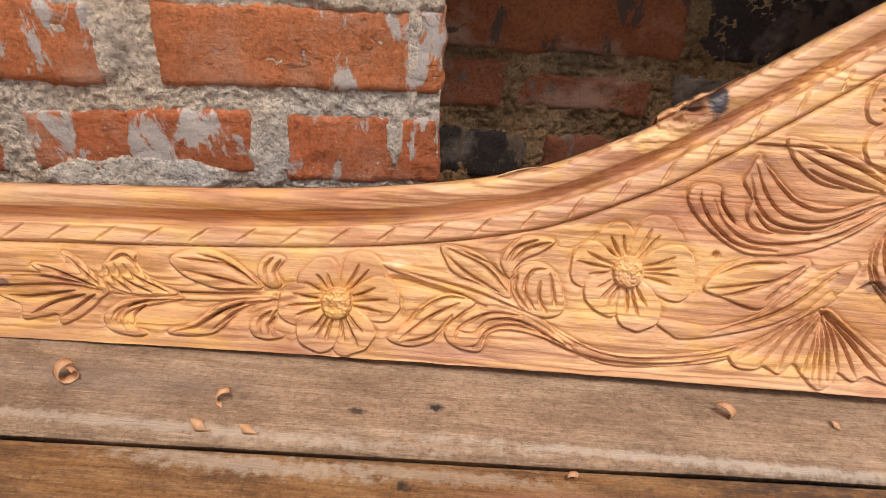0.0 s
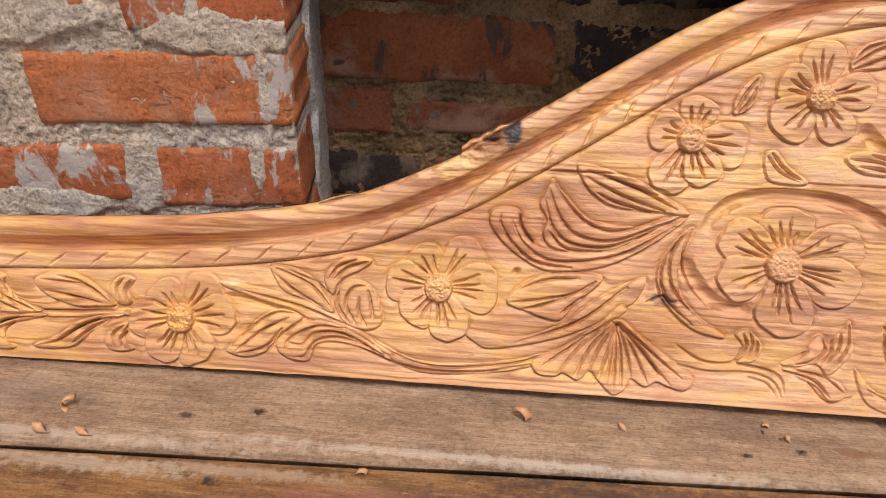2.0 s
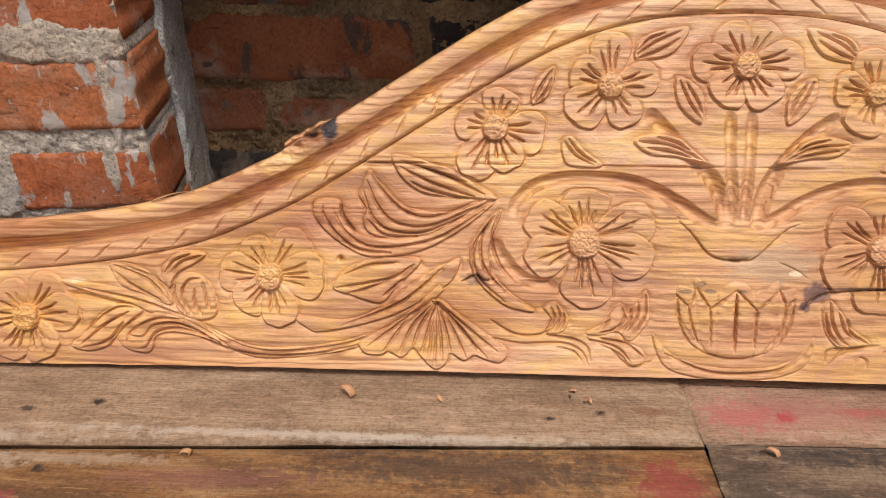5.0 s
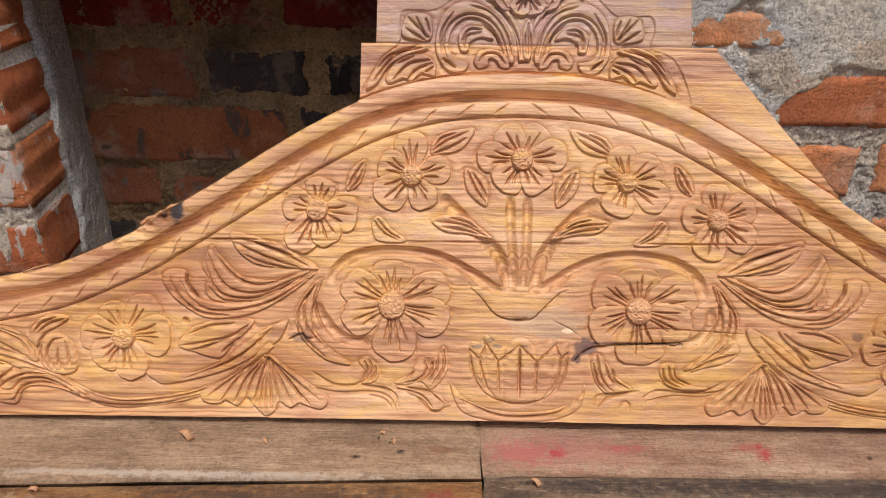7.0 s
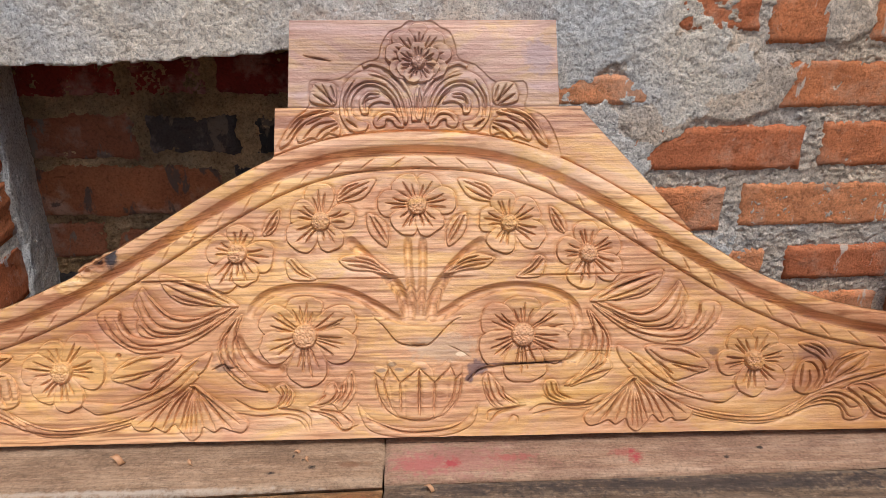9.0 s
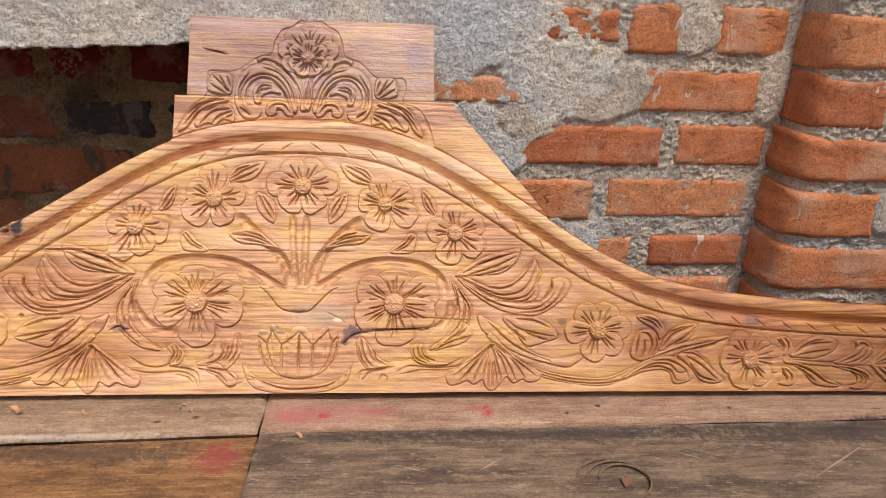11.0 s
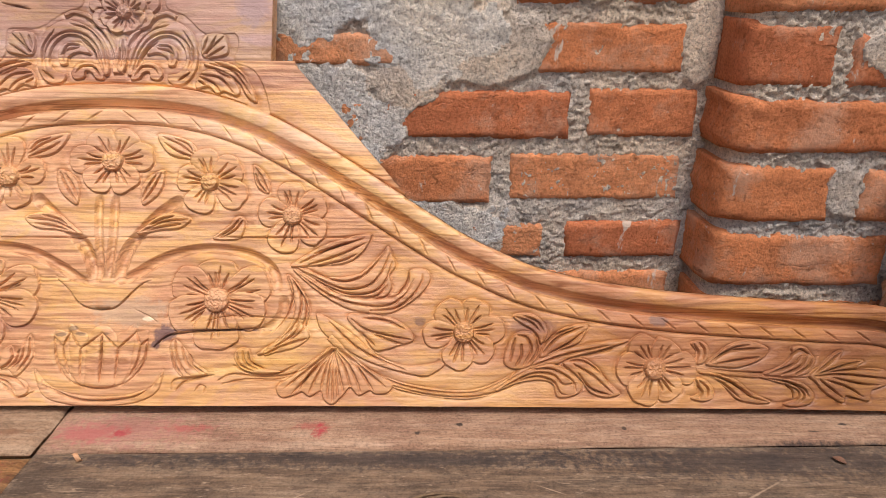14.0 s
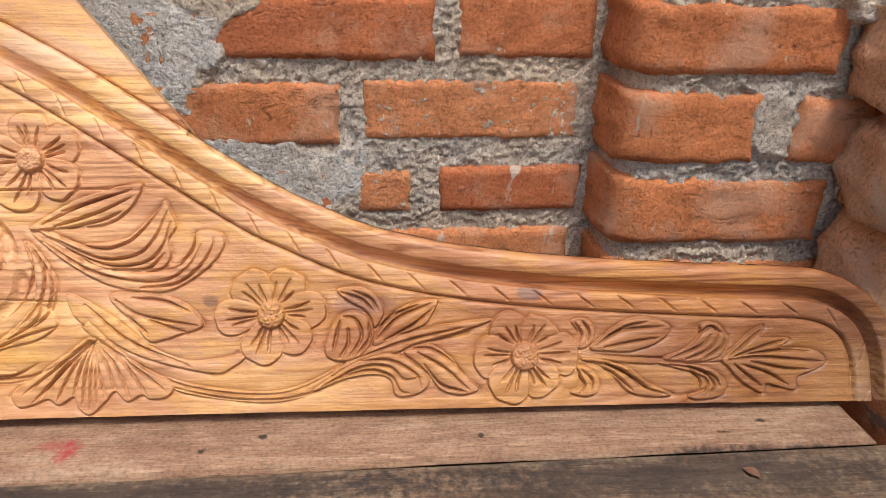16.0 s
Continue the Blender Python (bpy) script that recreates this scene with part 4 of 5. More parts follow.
def band(name, path, w0, w1, cuts, rise=1.0, both=False):
    """A stem: a rounded ribbon along a path, w0 to w1 wide."""
    for flip in ((False, True) if both else (False,)):
        line = smooth_line(mirrored(path) if flip else path, False)
        g = np.gradient(line, axis=0)
        g /= np.hypot(g[:, 0], g[:, 1])[:, None]
        n = np.stack([-g[:, 1], g[:, 0]], 1) * np.linspace(w0, w1, len(line))[:, None] / 2
        raise_shape(np.vstack([line + n, (line - n)[::-1]]), add_part(name), rise, 4.2)
        for c in cuts:
            cut(mirrored(c) if flip else c, 1.4, 4.0)


def flower(u, v, petals, boss_r=10.5):
    """An open flower: broad flat petals (heading, reach, half width) scored with fanning cuts round a stippled boss."""
    rnd = random.Random(int(u * 7 + v * 13))
    boss = add_part("carved_flower", -1, "open carved flower with a stippled boss")
    for a_deg, reach, half_w in sorted(petals, key=lambda p: -math.sin(radians(p[0]))):
        a = radians(a_deg)
        ax, ay = math.cos(a), math.sin(a)
        shape = [(0.10, 0.30), (0.40, 0.82), (0.64, 1.06), (0.82, 0.98), (0.94, 0.66), (0.99, 0.28)]
        shape = shape + [(l, -w) for l, w in shape[::-1]]
        pts = []
        for l, w in shape:
            l, w = l * rnd.uniform(0.975, 1.025), w * rnd.uniform(0.95, 1.06)
            pts.append((u + reach * l * ax - half_w * w * ay, v + reach * l * ay + half_w * w * ax))

        def dished(x, y, d, reach=reach):
            q = np.hypot(x - u, y - v) / reach
            return -2.0 + 3.3 * np.clip(q, 0, 1) ** 1.2 + 0.35 * value_noise(x / 8, y / 8, 5, 2)

        raise_shape(smooth_line(pts, True), add_part("petal", boss), 1.0, 4.4, dished, 3.4)
        open_half = 0.92 * math.atan2(half_w, 0.55 * reach)
        count = 4 if half_w > 16 else 3
        for n in range(count):
            q = (n + 0.5) / count * 2 - 1
            b = a + 0.80 * q * open_half + rnd.uniform(-0.06, 0.06)
            e = reach * (0.84 - 0.16 * abs(q)) * rnd.uniform(0.86, 1.06)
            c0 = boss_r + rnd.uniform(0.6, 2.2)
            bend = -0.16 * q + rnd.uniform(-0.05, 0.05)
            line = [(c0, b), (0.5 * (c0 + e), b + 0.4 * bend), (e, b + bend * 0.2)]
            cut([(u + r * math.cos(t), v + r * math.sin(t)) for r, t in line], rnd.uniform(1.25, 1.65), rnd.uniform(4.6, 6.2), shoulder=0.2)
    ring = [(u + boss_r * math.cos(t), v + boss_r * math.sin(t)) for t in np.linspace(0, 2 * math.pi, 14, endpoint=False)]
    raise_shape(smooth_line(ring, True), boss, 1.0, 4.0,
                lambda x, y, d: 0.2 + 3.4 * np.sqrt(np.clip(1 - ((x - u) ** 2 + (y - v) ** 2) / (boss_r * 1.05) ** 2, 0, 1)) + 1.3 * value_noise(x / 1.5, y / 1.5, 9, 2), 3.0)


# rope cuts along the border
turns = np.concatenate([[0], np.cumsum(np.hypot(*np.diff(CURVE, axis=0).T))])
for s in np.arange(20.0, turns[-1] - 20, 33.0):
    px, py = np.interp(s, turns, CURVE[:, 0]), np.interp(s, turns, CURVE[:, 1])
    k = min(int(np.searchsorted(turns, s)), len(way) - 1)
    side = 1.0 if px < 10 else -1.0
    tx, ty = way[k]
    lean = 9.0 * side
    pts = np.array([(px + tx * lean * q - ty * (1.5 + 12 * (q + 1) / 2), py + ty * lean * q + tx * (1.5 + 12 * (q + 1) / 2)) for q in (-1, -0.2, 0.35, 1)])
    line = smooth_line(pts, False)
    w = window(line, 5)
    d, t, _ = distance(line, U[w], V[w], False)
    H[w] -= (S[w] > 0.3) * (S[w] < 14) * 2.4 * np.clip(np.sin(np.pi * np.clip(t, 0.04, 0.96)), 0.2, 1) * np.clip(1 - d / 1.4, 0, 1)

# hollows beside the scrolls and stems of the bunch
gouge([(-172, 122), (-169.8, 132.4), (-157.1, 145.4), (-140.5, 152.1), (-119.5, 155.2), (-93.9, 153.8), (-68.1, 147.8), (-41.7, 134.5), (-23.8, 122.8), (-11.5, 116.4)], 6.4, 6.6)
gouge([(-183.9, 108.3), (-183, 98), (-176.1, 88.1), (-164.3, 75.7), (-146.5, 70.9), (-133.0, 73.7)], 7.0, 5.5)
gouge([(15.0, 116.1), (37.1, 129.0), (56.7, 140.8), (81.4, 149.8), (111.2, 153.5), (141.1, 148.7), (161.3, 139.2), (171.6, 126.9), (175.0, 109.6)], 6.4, 6.6)
gouge([(181.1, 107.2), (180.0, 89.8), (170.3, 77.1), (154.1, 70.8)], 6.5, 5.0)
gouge([(-71.4, 206.0), (-53.7, 189.0), (-35.9, 172.0), (-20.7, 157.5), (-10.3, 137.9), (-5.9, 117.1)], 7.6, 7.4)
gouge([(77.6, 204.4), (55.6, 189.0), (36.2, 168.7), (23.2, 148.5), (15.0, 117.5)], 7.6, 7.4)
gouge([(-6.5, 209.9), (-6.5, 187.6), (-5.0, 162.8), (0.0, 120.2)], 5.2, 4.8)
gouge([(9.5, 210.3), (9.3, 187.9), (9.0, 163.1), (6.0, 120.3)], 5.2, 4.6)
gouge([(-531, 55), (-527.1, 52.8), (-507.2, 52.9), (-483.8, 47.2), (-460.4, 40.5)], 5.0, 6.0)
gouge([(447, 38), (453.5, 42.7), (467.5, 48.8), (485.1, 52.3), (512, 58)], 5.0, 6.0)
gouge([(314, 27), (327.1, 35.1), (339, 44)], 4.4, 4.6)
relief("carved_ribbon", [(213.6, 88.9), (234.4, 78.3), (252.4, 65.6), (274.6, 47.4), (302.9, 37.6), (340.5, 40.9), (329.4, 30.8), (320.0, 28.1), (294.8, 32.9), (262.5, 43.5), (234.5, 59.8), (218.5, 72.4)],
       [[(226.4, 80.5), (258.5, 53.1), (302.9, 33.5)]], rise=0.8, both=True)
band("carved_stem", [(226.5, 66.1), (254.5, 38.8), (286.7, 21.5), (327.3, 12.2), (368.4, 10.2), (399.6, 20.7), (422.7, 34.8)], 6.0, 9.0, [[(246.5, 46.4), (286.7, 23.6), (327.3, 13.8), (368.4, 12.3), (397.5, 22.9), (416.4, 35.0)],
        [(290.8, 18.1), (327.3, 9.7), (368.3, 8.2), (399.5, 15.3), (418.4, 24.4)]], both=True)
relief("carved_stem_leaf", [(403.8, 24.8), (427.0, 42.3), (456.8, 54.4), (491.1, 61.0), (526.6, 64.1), (495.3, 53.6), (469.5, 47.3), (452.4, 40.1), (431.2, 34.6)],
       [[(427.0, 38.1), (461.0, 49.6), (504.0, 58.6)]], rise=1.2, both=True)
band("carved_stem", [(591.0, 35.2), (626.4, 31.4), (671.3, 29.0), (716.9, 30.6), (762.9, 27.8)], 5.0, 4.0, [[(595.4, 36.0), (648.8, 32.2), (712.3, 31.6)]], both=True)
relief("carved_plume", [(188.4, 133.7), (210.3, 113.7), (238.3, 96.8), (266.4, 89.3), (288.7, 90.6), (311.1, 104.1), (324.2, 118.6), (326.3, 128.3), (321.3, 133.4), (311.1, 134.3), (304.9, 131.4), (304.1, 120.9), (293.9, 108.5), (282.5, 104.5), (254.3, 104.9), (218.2, 115.7)],
       [[(196.3, 127.1), (226.2, 107.3), (254.3, 98.6), (282.6, 97.4), (300.8, 108.4), (309.8, 124.2)],
        [(266.4, 92.2), (290.7, 94.8), (307.0, 106.2), (317.2, 120.8), (318.4, 129.2)],
        [(293.9, 108.5), (302.9, 121.0), (304.9, 130.6)]], both=True)
relief("carved_plume", [(190.3, 136.6), (214.2, 121.9), (234.2, 109.3), (258.3, 104.4), (280.5, 106.6), (287.8, 116.9), (285.4, 127.4), (291.4, 137.8), (287.8, 148.4), (283.3, 156.8), (278.4, 150.5), (272.3, 144.3), (262.2, 133.9), (252.2, 127.7), (226.1, 125.1), (202.2, 133.6)],
       [[(200.2, 133.6), (234.2, 121.7), (254.2, 124.8), (268.3, 135.9), (282.1, 153.8)],
        [(202.2, 129.5), (236.2, 114.6), (262.3, 116.4), (276.4, 129.6), (285.3, 149.6)],
        [(212.2, 121.9), (242.2, 109.2), (268.4, 110.9), (281.3, 122.4), (287.8, 141.2)],
        [(246.2, 105.8), (270.4, 106.3), (283.7, 117.8)]], both=True)
relief("carved_leaf", [(186.4, 136.2), (204.1, 148.9), (225.9, 160.0), (264.2, 169.5), (262.2, 156.9), (252.1, 145.7), (238.1, 139.1), (210.1, 137.3)],
       [[(196.2, 139.5), (226.0, 154.2), (260.1, 164.9)],
        [(204.2, 137.7), (234.0, 147.5), (260.5, 159.8)],
        [(214.1, 136.8), (238.1, 142.4), (252.1, 148.6)],
        [(210.1, 148.9), (230.0, 155.8), (246.0, 161.2)]], both=True)
relief("carved_leaf", [(243.1, 86.4), (266.4, 88.9), (290.7, 83.5), (304.9, 73.7), (310.2, 63.2), (294.8, 57.7), (282.6, 53.8), (271.3, 53.2), (260.4, 66.7)],
       [[(248.3, 83.4), (262.4, 73.7), (282.6, 68.3), (307.0, 63.7)],
        [(260.4, 84.9), (282.6, 82.4), (300.9, 74.2)],
        [(269.7, 69.4), (286.7, 62.9), (298.8, 59.3)],
        [(256.4, 71.7), (271.3, 58.2)]], both=True)
relief("carved_leaf", [(182.5, 127.2), (190.4, 122.2), (204.4, 101.4), (205.4, 85.0), (198.7, 70.7), (181.2, 54.7), (167.6, 49.7), (155.9, 49.2), (175.3, 63.0), (188.8, 79.1), (191.4, 97.5), (186.6, 114.0)],
       [[(186.5, 125.5), (197.7, 105.6), (193.9, 81.0), (171.4, 57.8)],
        [(190.5, 120.1), (203.3, 97.3), (198.7, 74.8), (179.2, 56.0)],
        [(184.9, 125.5), (189.4, 105.7), (182.9, 85.3), (169.3, 69.2)]], both=True)
relief("carved_fan", [(230.5, 56.6), (214.7, 45.8), (191.2, 28.9), (175.7, 17.1), (180.5, 7.3), (192.2, 9.4), (200.8, 12.4), (208.7, 8.1), (218.9, 13.5), (222.1, 5.3), (230.8, 0.5), (241.1, 9.6), (247.8, 16.8), (256.2, 9.2), (266.6, 13.8), (273.0, 10.8), (285.1, 12.1), (288.7, 21.5), (268.6, 32.3), (248.5, 45.1)],
       [[(229.7, 54.1), (203.0, 31.8), (183.5, 16.1)],
        [(229.7, 53.3), (210.9, 33.7), (195.3, 12.5)],
        [(229.3, 52.5), (216.8, 31.5), (207.1, 10.6)],
        [(229.7, 51.7), (222.7, 31.3), (218.9, 14.3)],
        [(230.5, 53.3), (230.7, 31.2), (230.8, 3.4)],
        [(231.3, 51.6), (236.6, 31.0), (241.9, 11.2)],
        [(232.1, 52.4), (242.6, 35.0), (248.6, 16.4)],
        [(232.9, 53.2), (248.5, 34.8), (258.6, 12.0)],
        [(233.7, 54.0), (254.5, 36.7), (270.6, 13.7)],
        [(234.5, 54.8), (258.5, 36.6), (282.7, 17.5)],
        [(230.1, 52.5), (214.0, 35.6), (190.6, 10.2)],
        [(230.5, 52.5), (226.7, 27.2), (225.3, 6.0)],
        [(230.9, 52.4), (233.9, 27.0), (235.9, 7.3)]], rise=0.8, both=True)
relief("carved_curl", [(399.7, 41.7), (403.2, 58.5), (410.4, 68.9), (421.0, 72.5), (431.5, 68.5), (436.4, 56.5), (433.4, 47.3), (424.9, 38.2), (410.1, 35.1)],
       [[(406.0, 43.6), (409.1, 58.3), (411.2, 65.9)],
        [(411.4, 38.5), (417.0, 48.5), (417.1, 60.3)],
        [(419.4, 40.0), (427.1, 53.7), (423.0, 66.1), (412.5, 68.8)],
        [(424.5, 40.7), (433.0, 52.4), (432.3, 64.2)]], both=True)
relief("carved_leaf", [(409.3, 88.4), (427.4, 89.8), (439.2, 81.9), (444.2, 71.6), (437.3, 59.9), (433.6, 68.4), (427.3, 74.9), (416.8, 80.6)],
       [[(412.6, 86.6), (427.4, 81.3), (435.7, 72.6)],
        [(421.1, 87.7), (433.7, 82.0), (440.0, 72.6)]], both=True)
relief("carved_leaf", [(435.5, 46.4), (444.1, 63.2), (461.3, 76.0), (483.6, 79.5), (480.9, 69.7), (473.9, 60.9), (456.8, 54.4)],
       [[(438.9, 51.4), (454.8, 67.2), (481.0, 77.8)],
        [(444.0, 50.0), (465.4, 61.5), (480.1, 72.7)],
        [(440.7, 60.7), (452.7, 69.8), (469.8, 76.3)]], both=True)
relief("carved_wave", [(391.2, 13.8), (414.3, 29.2), (435.4, 37.9), (452.4, 39.2), (467.2, 31.7), (477.7, 21.7), (474.2, 12.4), (462.6, 7.7), (452.0, 8.8), (447.9, 20.7), (435.3, 24.4), (414.2, 21.6)],
       [[(397.5, 16.6), (426.9, 30.5), (448.0, 30.0), (458.5, 20.5), (471.3, 21.8)],
        [(410.0, 22.5), (431.1, 27.9), (448.0, 23.7), (455.5, 12.1), (462.7, 10.2)],
        [(426.9, 34.7), (448.1, 35.1), (467.1, 24.5), (471.2, 13.4)]], both=True)
relief("carved_wave", [(458.8, 41.6), (475.9, 46.4), (492.9, 36.6), (505.6, 21.0), (515.4, 11.4), (501.1, 7.5), (486.1, 12.1), (477.7, 23.4), (467.2, 33.8)],
       [[(463.0, 43.7), (480.1, 42.9), (497.1, 31.0), (506.0, 19.3)],
        [(469.4, 40.1), (488.5, 29.1), (507.6, 11.6)],
        [(473.6, 31.5), (486.2, 16.4), (505.4, 9.9)]], both=True)
relief("carved_curl", [(588.0, 61.3), (598.2, 63.2), (605.6, 56.6), (604.5, 45.8), (595.5, 40.3), (588.9, 43.9), (593.5, 52.5)],
       [[(590.6, 60.3), (594.9, 52.5), (592.0, 43.9)],
        [(596.0, 62.0), (601.1, 54.5), (599.1, 44.6)]], both=True)
relief("carved_leaf", [(602.1, 40.2), (611.2, 48.7), (627.1, 59.6), (645.2, 63.7), (666.2, 56.3), (657.3, 45.1), (635.5, 37.7), (617.7, 38.1)],
       [[(606.6, 42.7), (627.0, 54.0), (660.7, 56.4)],
        [(613.3, 41.2), (635.7, 45.1), (656.0, 47.7)],
        [(615.7, 48.6), (631.5, 56.9), (647.3, 60.1)]], both=True)
relief("carved_leaf", [(595.3, 32.5), (608.6, 31.8), (630.8, 25.6), (648.3, 12.2), (666.1, 3.9), (652.6, 2.1), (632.5, 6.1), (619.4, 19.4), (606.3, 28.4)],
       [[(601.9, 30.7), (626.2, 23.6), (643.8, 10.1), (661.6, 4.0)],
        [(606.3, 29.3), (621.7, 19.4), (634.8, 7.3)],
        [(613.0, 29.5), (635.0, 17.7), (648.2, 7.8)]], both=True)
relief("carved_curl", [(591.7, 26.6), (601.8, 24.2), (609.1, 15.3), (607.2, 6.8), (596.9, 4.0), (586.0, 7.3), (594.0, 11.4), (595.0, 18.7)],
       [[(595.1, 24.3), (603.0, 16.8), (601.4, 8.2)],
        [(592.8, 20.1), (597.1, 13.5), (593.9, 7.1)]], both=True)
relief("carved_curl", [(660.1, 31.0), (678.4, 38.5), (690.0, 49.6), (690.3, 57.6), (703.1, 58.2), (710.6, 50.1), (712.7, 44.8), (706.9, 33.5), (689.4, 28.6)],
       [[(666.9, 31.8), (689.8, 40.9), (698.2, 49.5)],
        [(678.1, 30.6), (696.5, 38.1), (704.6, 49.4)],
        [(691.8, 30.3), (705.7, 39.2), (709.6, 46.6)],
        [(690.1, 50.5), (698.4, 55.6), (707.4, 50.2)]], both=True)
relief("carved_curl", [(655.5, 28.5), (680.3, 26.2), (699.3, 21.8), (709.9, 11.5), (705.1, 2.0), (688.6, -1.1), (679.6, 1.8), (693.4, 6.6), (694.5, 14.5), (683.7, 20.0)],
       [[(664.5, 26.6), (689.3, 22.0), (699.8, 10.8), (693.2, 2.3)],
        [(680.2, 24.4), (699.1, 17.4), (704.3, 8.5)],
        [(681.1, 22.2), (689.0, 14.6), (688.8, 6.8)]], both=True)
relief("carved_leaf", [(706.8, 30.0), (719.5, 40.2), (731.3, 50.6), (741.6, 54.8), (739.5, 46.0), (762.6, 44.6), (755.8, 37.7), (782.8, 35.3), (791.8, 26.2), (781.3, 19.4), (768.1, 14.4), (765.9, 4.7), (751.1, 7.8), (742.0, 9.8), (739.0, 2.8), (727.7, 8.4), (718.7, 15.6), (712.1, 23.7)],
       [[(712.3, 29.0), (739.9, 31.0), (788.5, 26.3)],
        [(716.9, 31.5), (744.8, 40.6), (758.8, 43.8)],
        [(714.7, 33.3), (726.4, 41.8), (738.3, 51.8)],
        [(726.1, 33.0), (753.9, 35.9), (779.5, 34.5)],
        [(716.7, 25.8), (727.9, 16.7), (739.1, 7.6)],
        [(723.6, 25.2), (744.1, 18.5), (760.0, 8.4)],
        [(730.6, 27.6), (758.1, 21.7), (776.6, 20.4)]], rise=0.7, both=True)
relief("carved_leaf", [(56.5, 232.3), (43.8, 227.9), (35.2, 216.3), (35.9, 197.6), (46.2, 202.5), (55.4, 214.7)],
       [[(53.7, 229.2), (46.2, 213.4), (37.1, 200.0)],
        [(48.5, 227.3), (40.5, 214.5), (36.4, 204.2)]], both=True)
relief("carved_leaf", [(85.4, 183.2), (71.0, 188.4), (53.9, 186.4), (42.4, 177.2), (32.1, 167.5), (53.9, 171.4), (73.9, 173.5)],
       [[(82.0, 182.6), (56.8, 179.8), (35.0, 168.8)],
        [(75.1, 177.7), (56.8, 175.0), (42.4, 170.7)],
        [(68.2, 186.0), (53.9, 182.2), (44.1, 176.1)]], both=True)
relief("carved_leaf", [(87.2, 245.4), (85.4, 257.6), (73.8, 265.4), (48.8, 270.1), (53.5, 257.3), (62.3, 248.8), (76.7, 245.3)],
       [[(85.4, 249.1), (71.0, 259.3), (53.5, 267.1)],
        [(84.3, 246.0), (68.1, 253.1), (55.2, 261.0)],
        [(83.7, 253.3), (76.7, 261.2), (65.1, 265.3)]], both=True)
relief("carved_leaf", [(162.2, 210.0), (162.3, 222.0), (155.6, 232.8), (145.9, 238.8), (146.9, 225.5), (152.0, 214.7)],
       [[(161.1, 213.0), (154.4, 226.8), (147.6, 236.4)],
        [(158.8, 211.2), (151.0, 221.9), (148.2, 230.3)]], both=True)
relief("carved_leaf", [(139.2, 182.7), (131.2, 185.6), (122.6, 175.4), (108.2, 163.3), (131.1, 163.0), (137.9, 169.6)],
       [[(136.9, 181.5), (128.3, 171.3), (114.0, 163.9)],
        [(134.1, 183.9), (125.4, 173.6), (112.8, 165.1)]], rise=0.6, both=True)
# curls and sprays between the vase and the fans, cut freely on each half
relief("carved_curl", [(-145.1, 51.9), (-137.8, 56.1), (-130.4, 51.1), (-125.6, 44.4), (-127.5, 36.0), (-133.7, 31.8), (-142.6, 32.1), (-138.6, 41.6), (-141.8, 47.8)],
       [[(-139.3, 52.0), (-136.6, 44.2), (-142.6, 34.2)],
        [(-134.6, 53.6), (-132.4, 44.3), (-137.4, 34.3)],
        [(-129.3, 49.0), (-129.2, 41.7), (-133.7, 33.3)]], rise=0.9, moat=3.6)
cut([(-186.1, 40.7), (-167.6, 30.7), (-149.3, 30.0), (-135.4, 36.4)], 1.5, 4.6)
cut([(-183.2, 26.2), (-162.2, 23.0), (-130.9, 24.0), (-115.2, 18.6), (-109.2, 7.3)], 1.5, 4.6)
cut([(-141.5, 30.1), (-120.6, 27.3), (-110.0, 21.3), (-107.7, 11.0)], 1.5, 4.6)
cut([(-133.5, 20.9), (-120.4, 17.5), (-113.5, 9.3)], 1.3, 3.6)
relief("carved_spray", [(-92.3, 51.2), (-84.6, 56.0), (-77.6, 47.8), (-66.5, 67.3), (-63.1, 53.3), (-62.5, 45.0), (-71.1, 31.8), (-78.8, 27.0), (-86.8, 34.2), (-99.8, 31.3), (-111.3, 32.7), (-97.3, 40.2)],
       [[(-83.5, 52.9), (-81.8, 45.2), (-89.4, 36.2), (-102.4, 32.8)],
        [(-76.7, 52.0), (-78.1, 42.6), (-85.2, 34.7)],
        [(-71.5, 57.3), (-72.9, 45.3), (-81.6, 34.2)],
        [(-66.4, 63.6), (-66.2, 48.0), (-76.3, 31.2)],
        [(-93.2, 43.4), (-100.9, 36.0)]], rise=0.9, moat=3.6)
relief("carved_leaf", [(-109.1, 29.1), (-89.3, 26.8), (-70.9, 22.5), (-64.6, 15.3), (-67.6, 9.6), (-75.4, 7.9), (-84.9, 17.6), (-99.6, 24.1)],
       [[(-107.5, 27.6), (-86.6, 21.7), (-75.9, 10.5)],
        [(-98.7, 28.2), (-78.8, 24.4), (-66.1, 14.8)]], rise=0.7, moat=3.2)
cut([(-91.8, 21.6), (-81.2, 10.4), (-72.2, 6.9), (-58.8, 12.8)], 1.3, 3.6)
relief("carved_spray", [(69.9, 55.6), (75.5, 63.0), (85.0, 53.2), (93.0, 41.4), (107.7, 30.3), (90.5, 26.3), (81.7, 27.7), (73.2, 39.0)],
       [[(75.5, 61.9), (78.3, 45.3), (85.3, 32.5), (91.0, 28.4)],
        [(82.4, 55.8), (87.8, 40.3), (99.4, 30.6)],
        [(72.0, 53.0), (76.4, 37.5), (83.8, 27.8)],
        [(90.3, 48.1), (93.5, 37.8), (105.1, 30.2)]], rise=0.9, moat=3.6)
cut([(77.7, 14.2), (88.0, 23.2), (115.0, 28.8)], 1.5, 4.6)
cut([(73.5, 15.2), (75.5, 23.5), (90.6, 25.8), (108.8, 28.2)], 1.3, 3.8)
cut([(96.4, 13.5), (100.5, 18.7), (105.8, 16.8), (104.8, 10.5)], 1.3, 3.0)
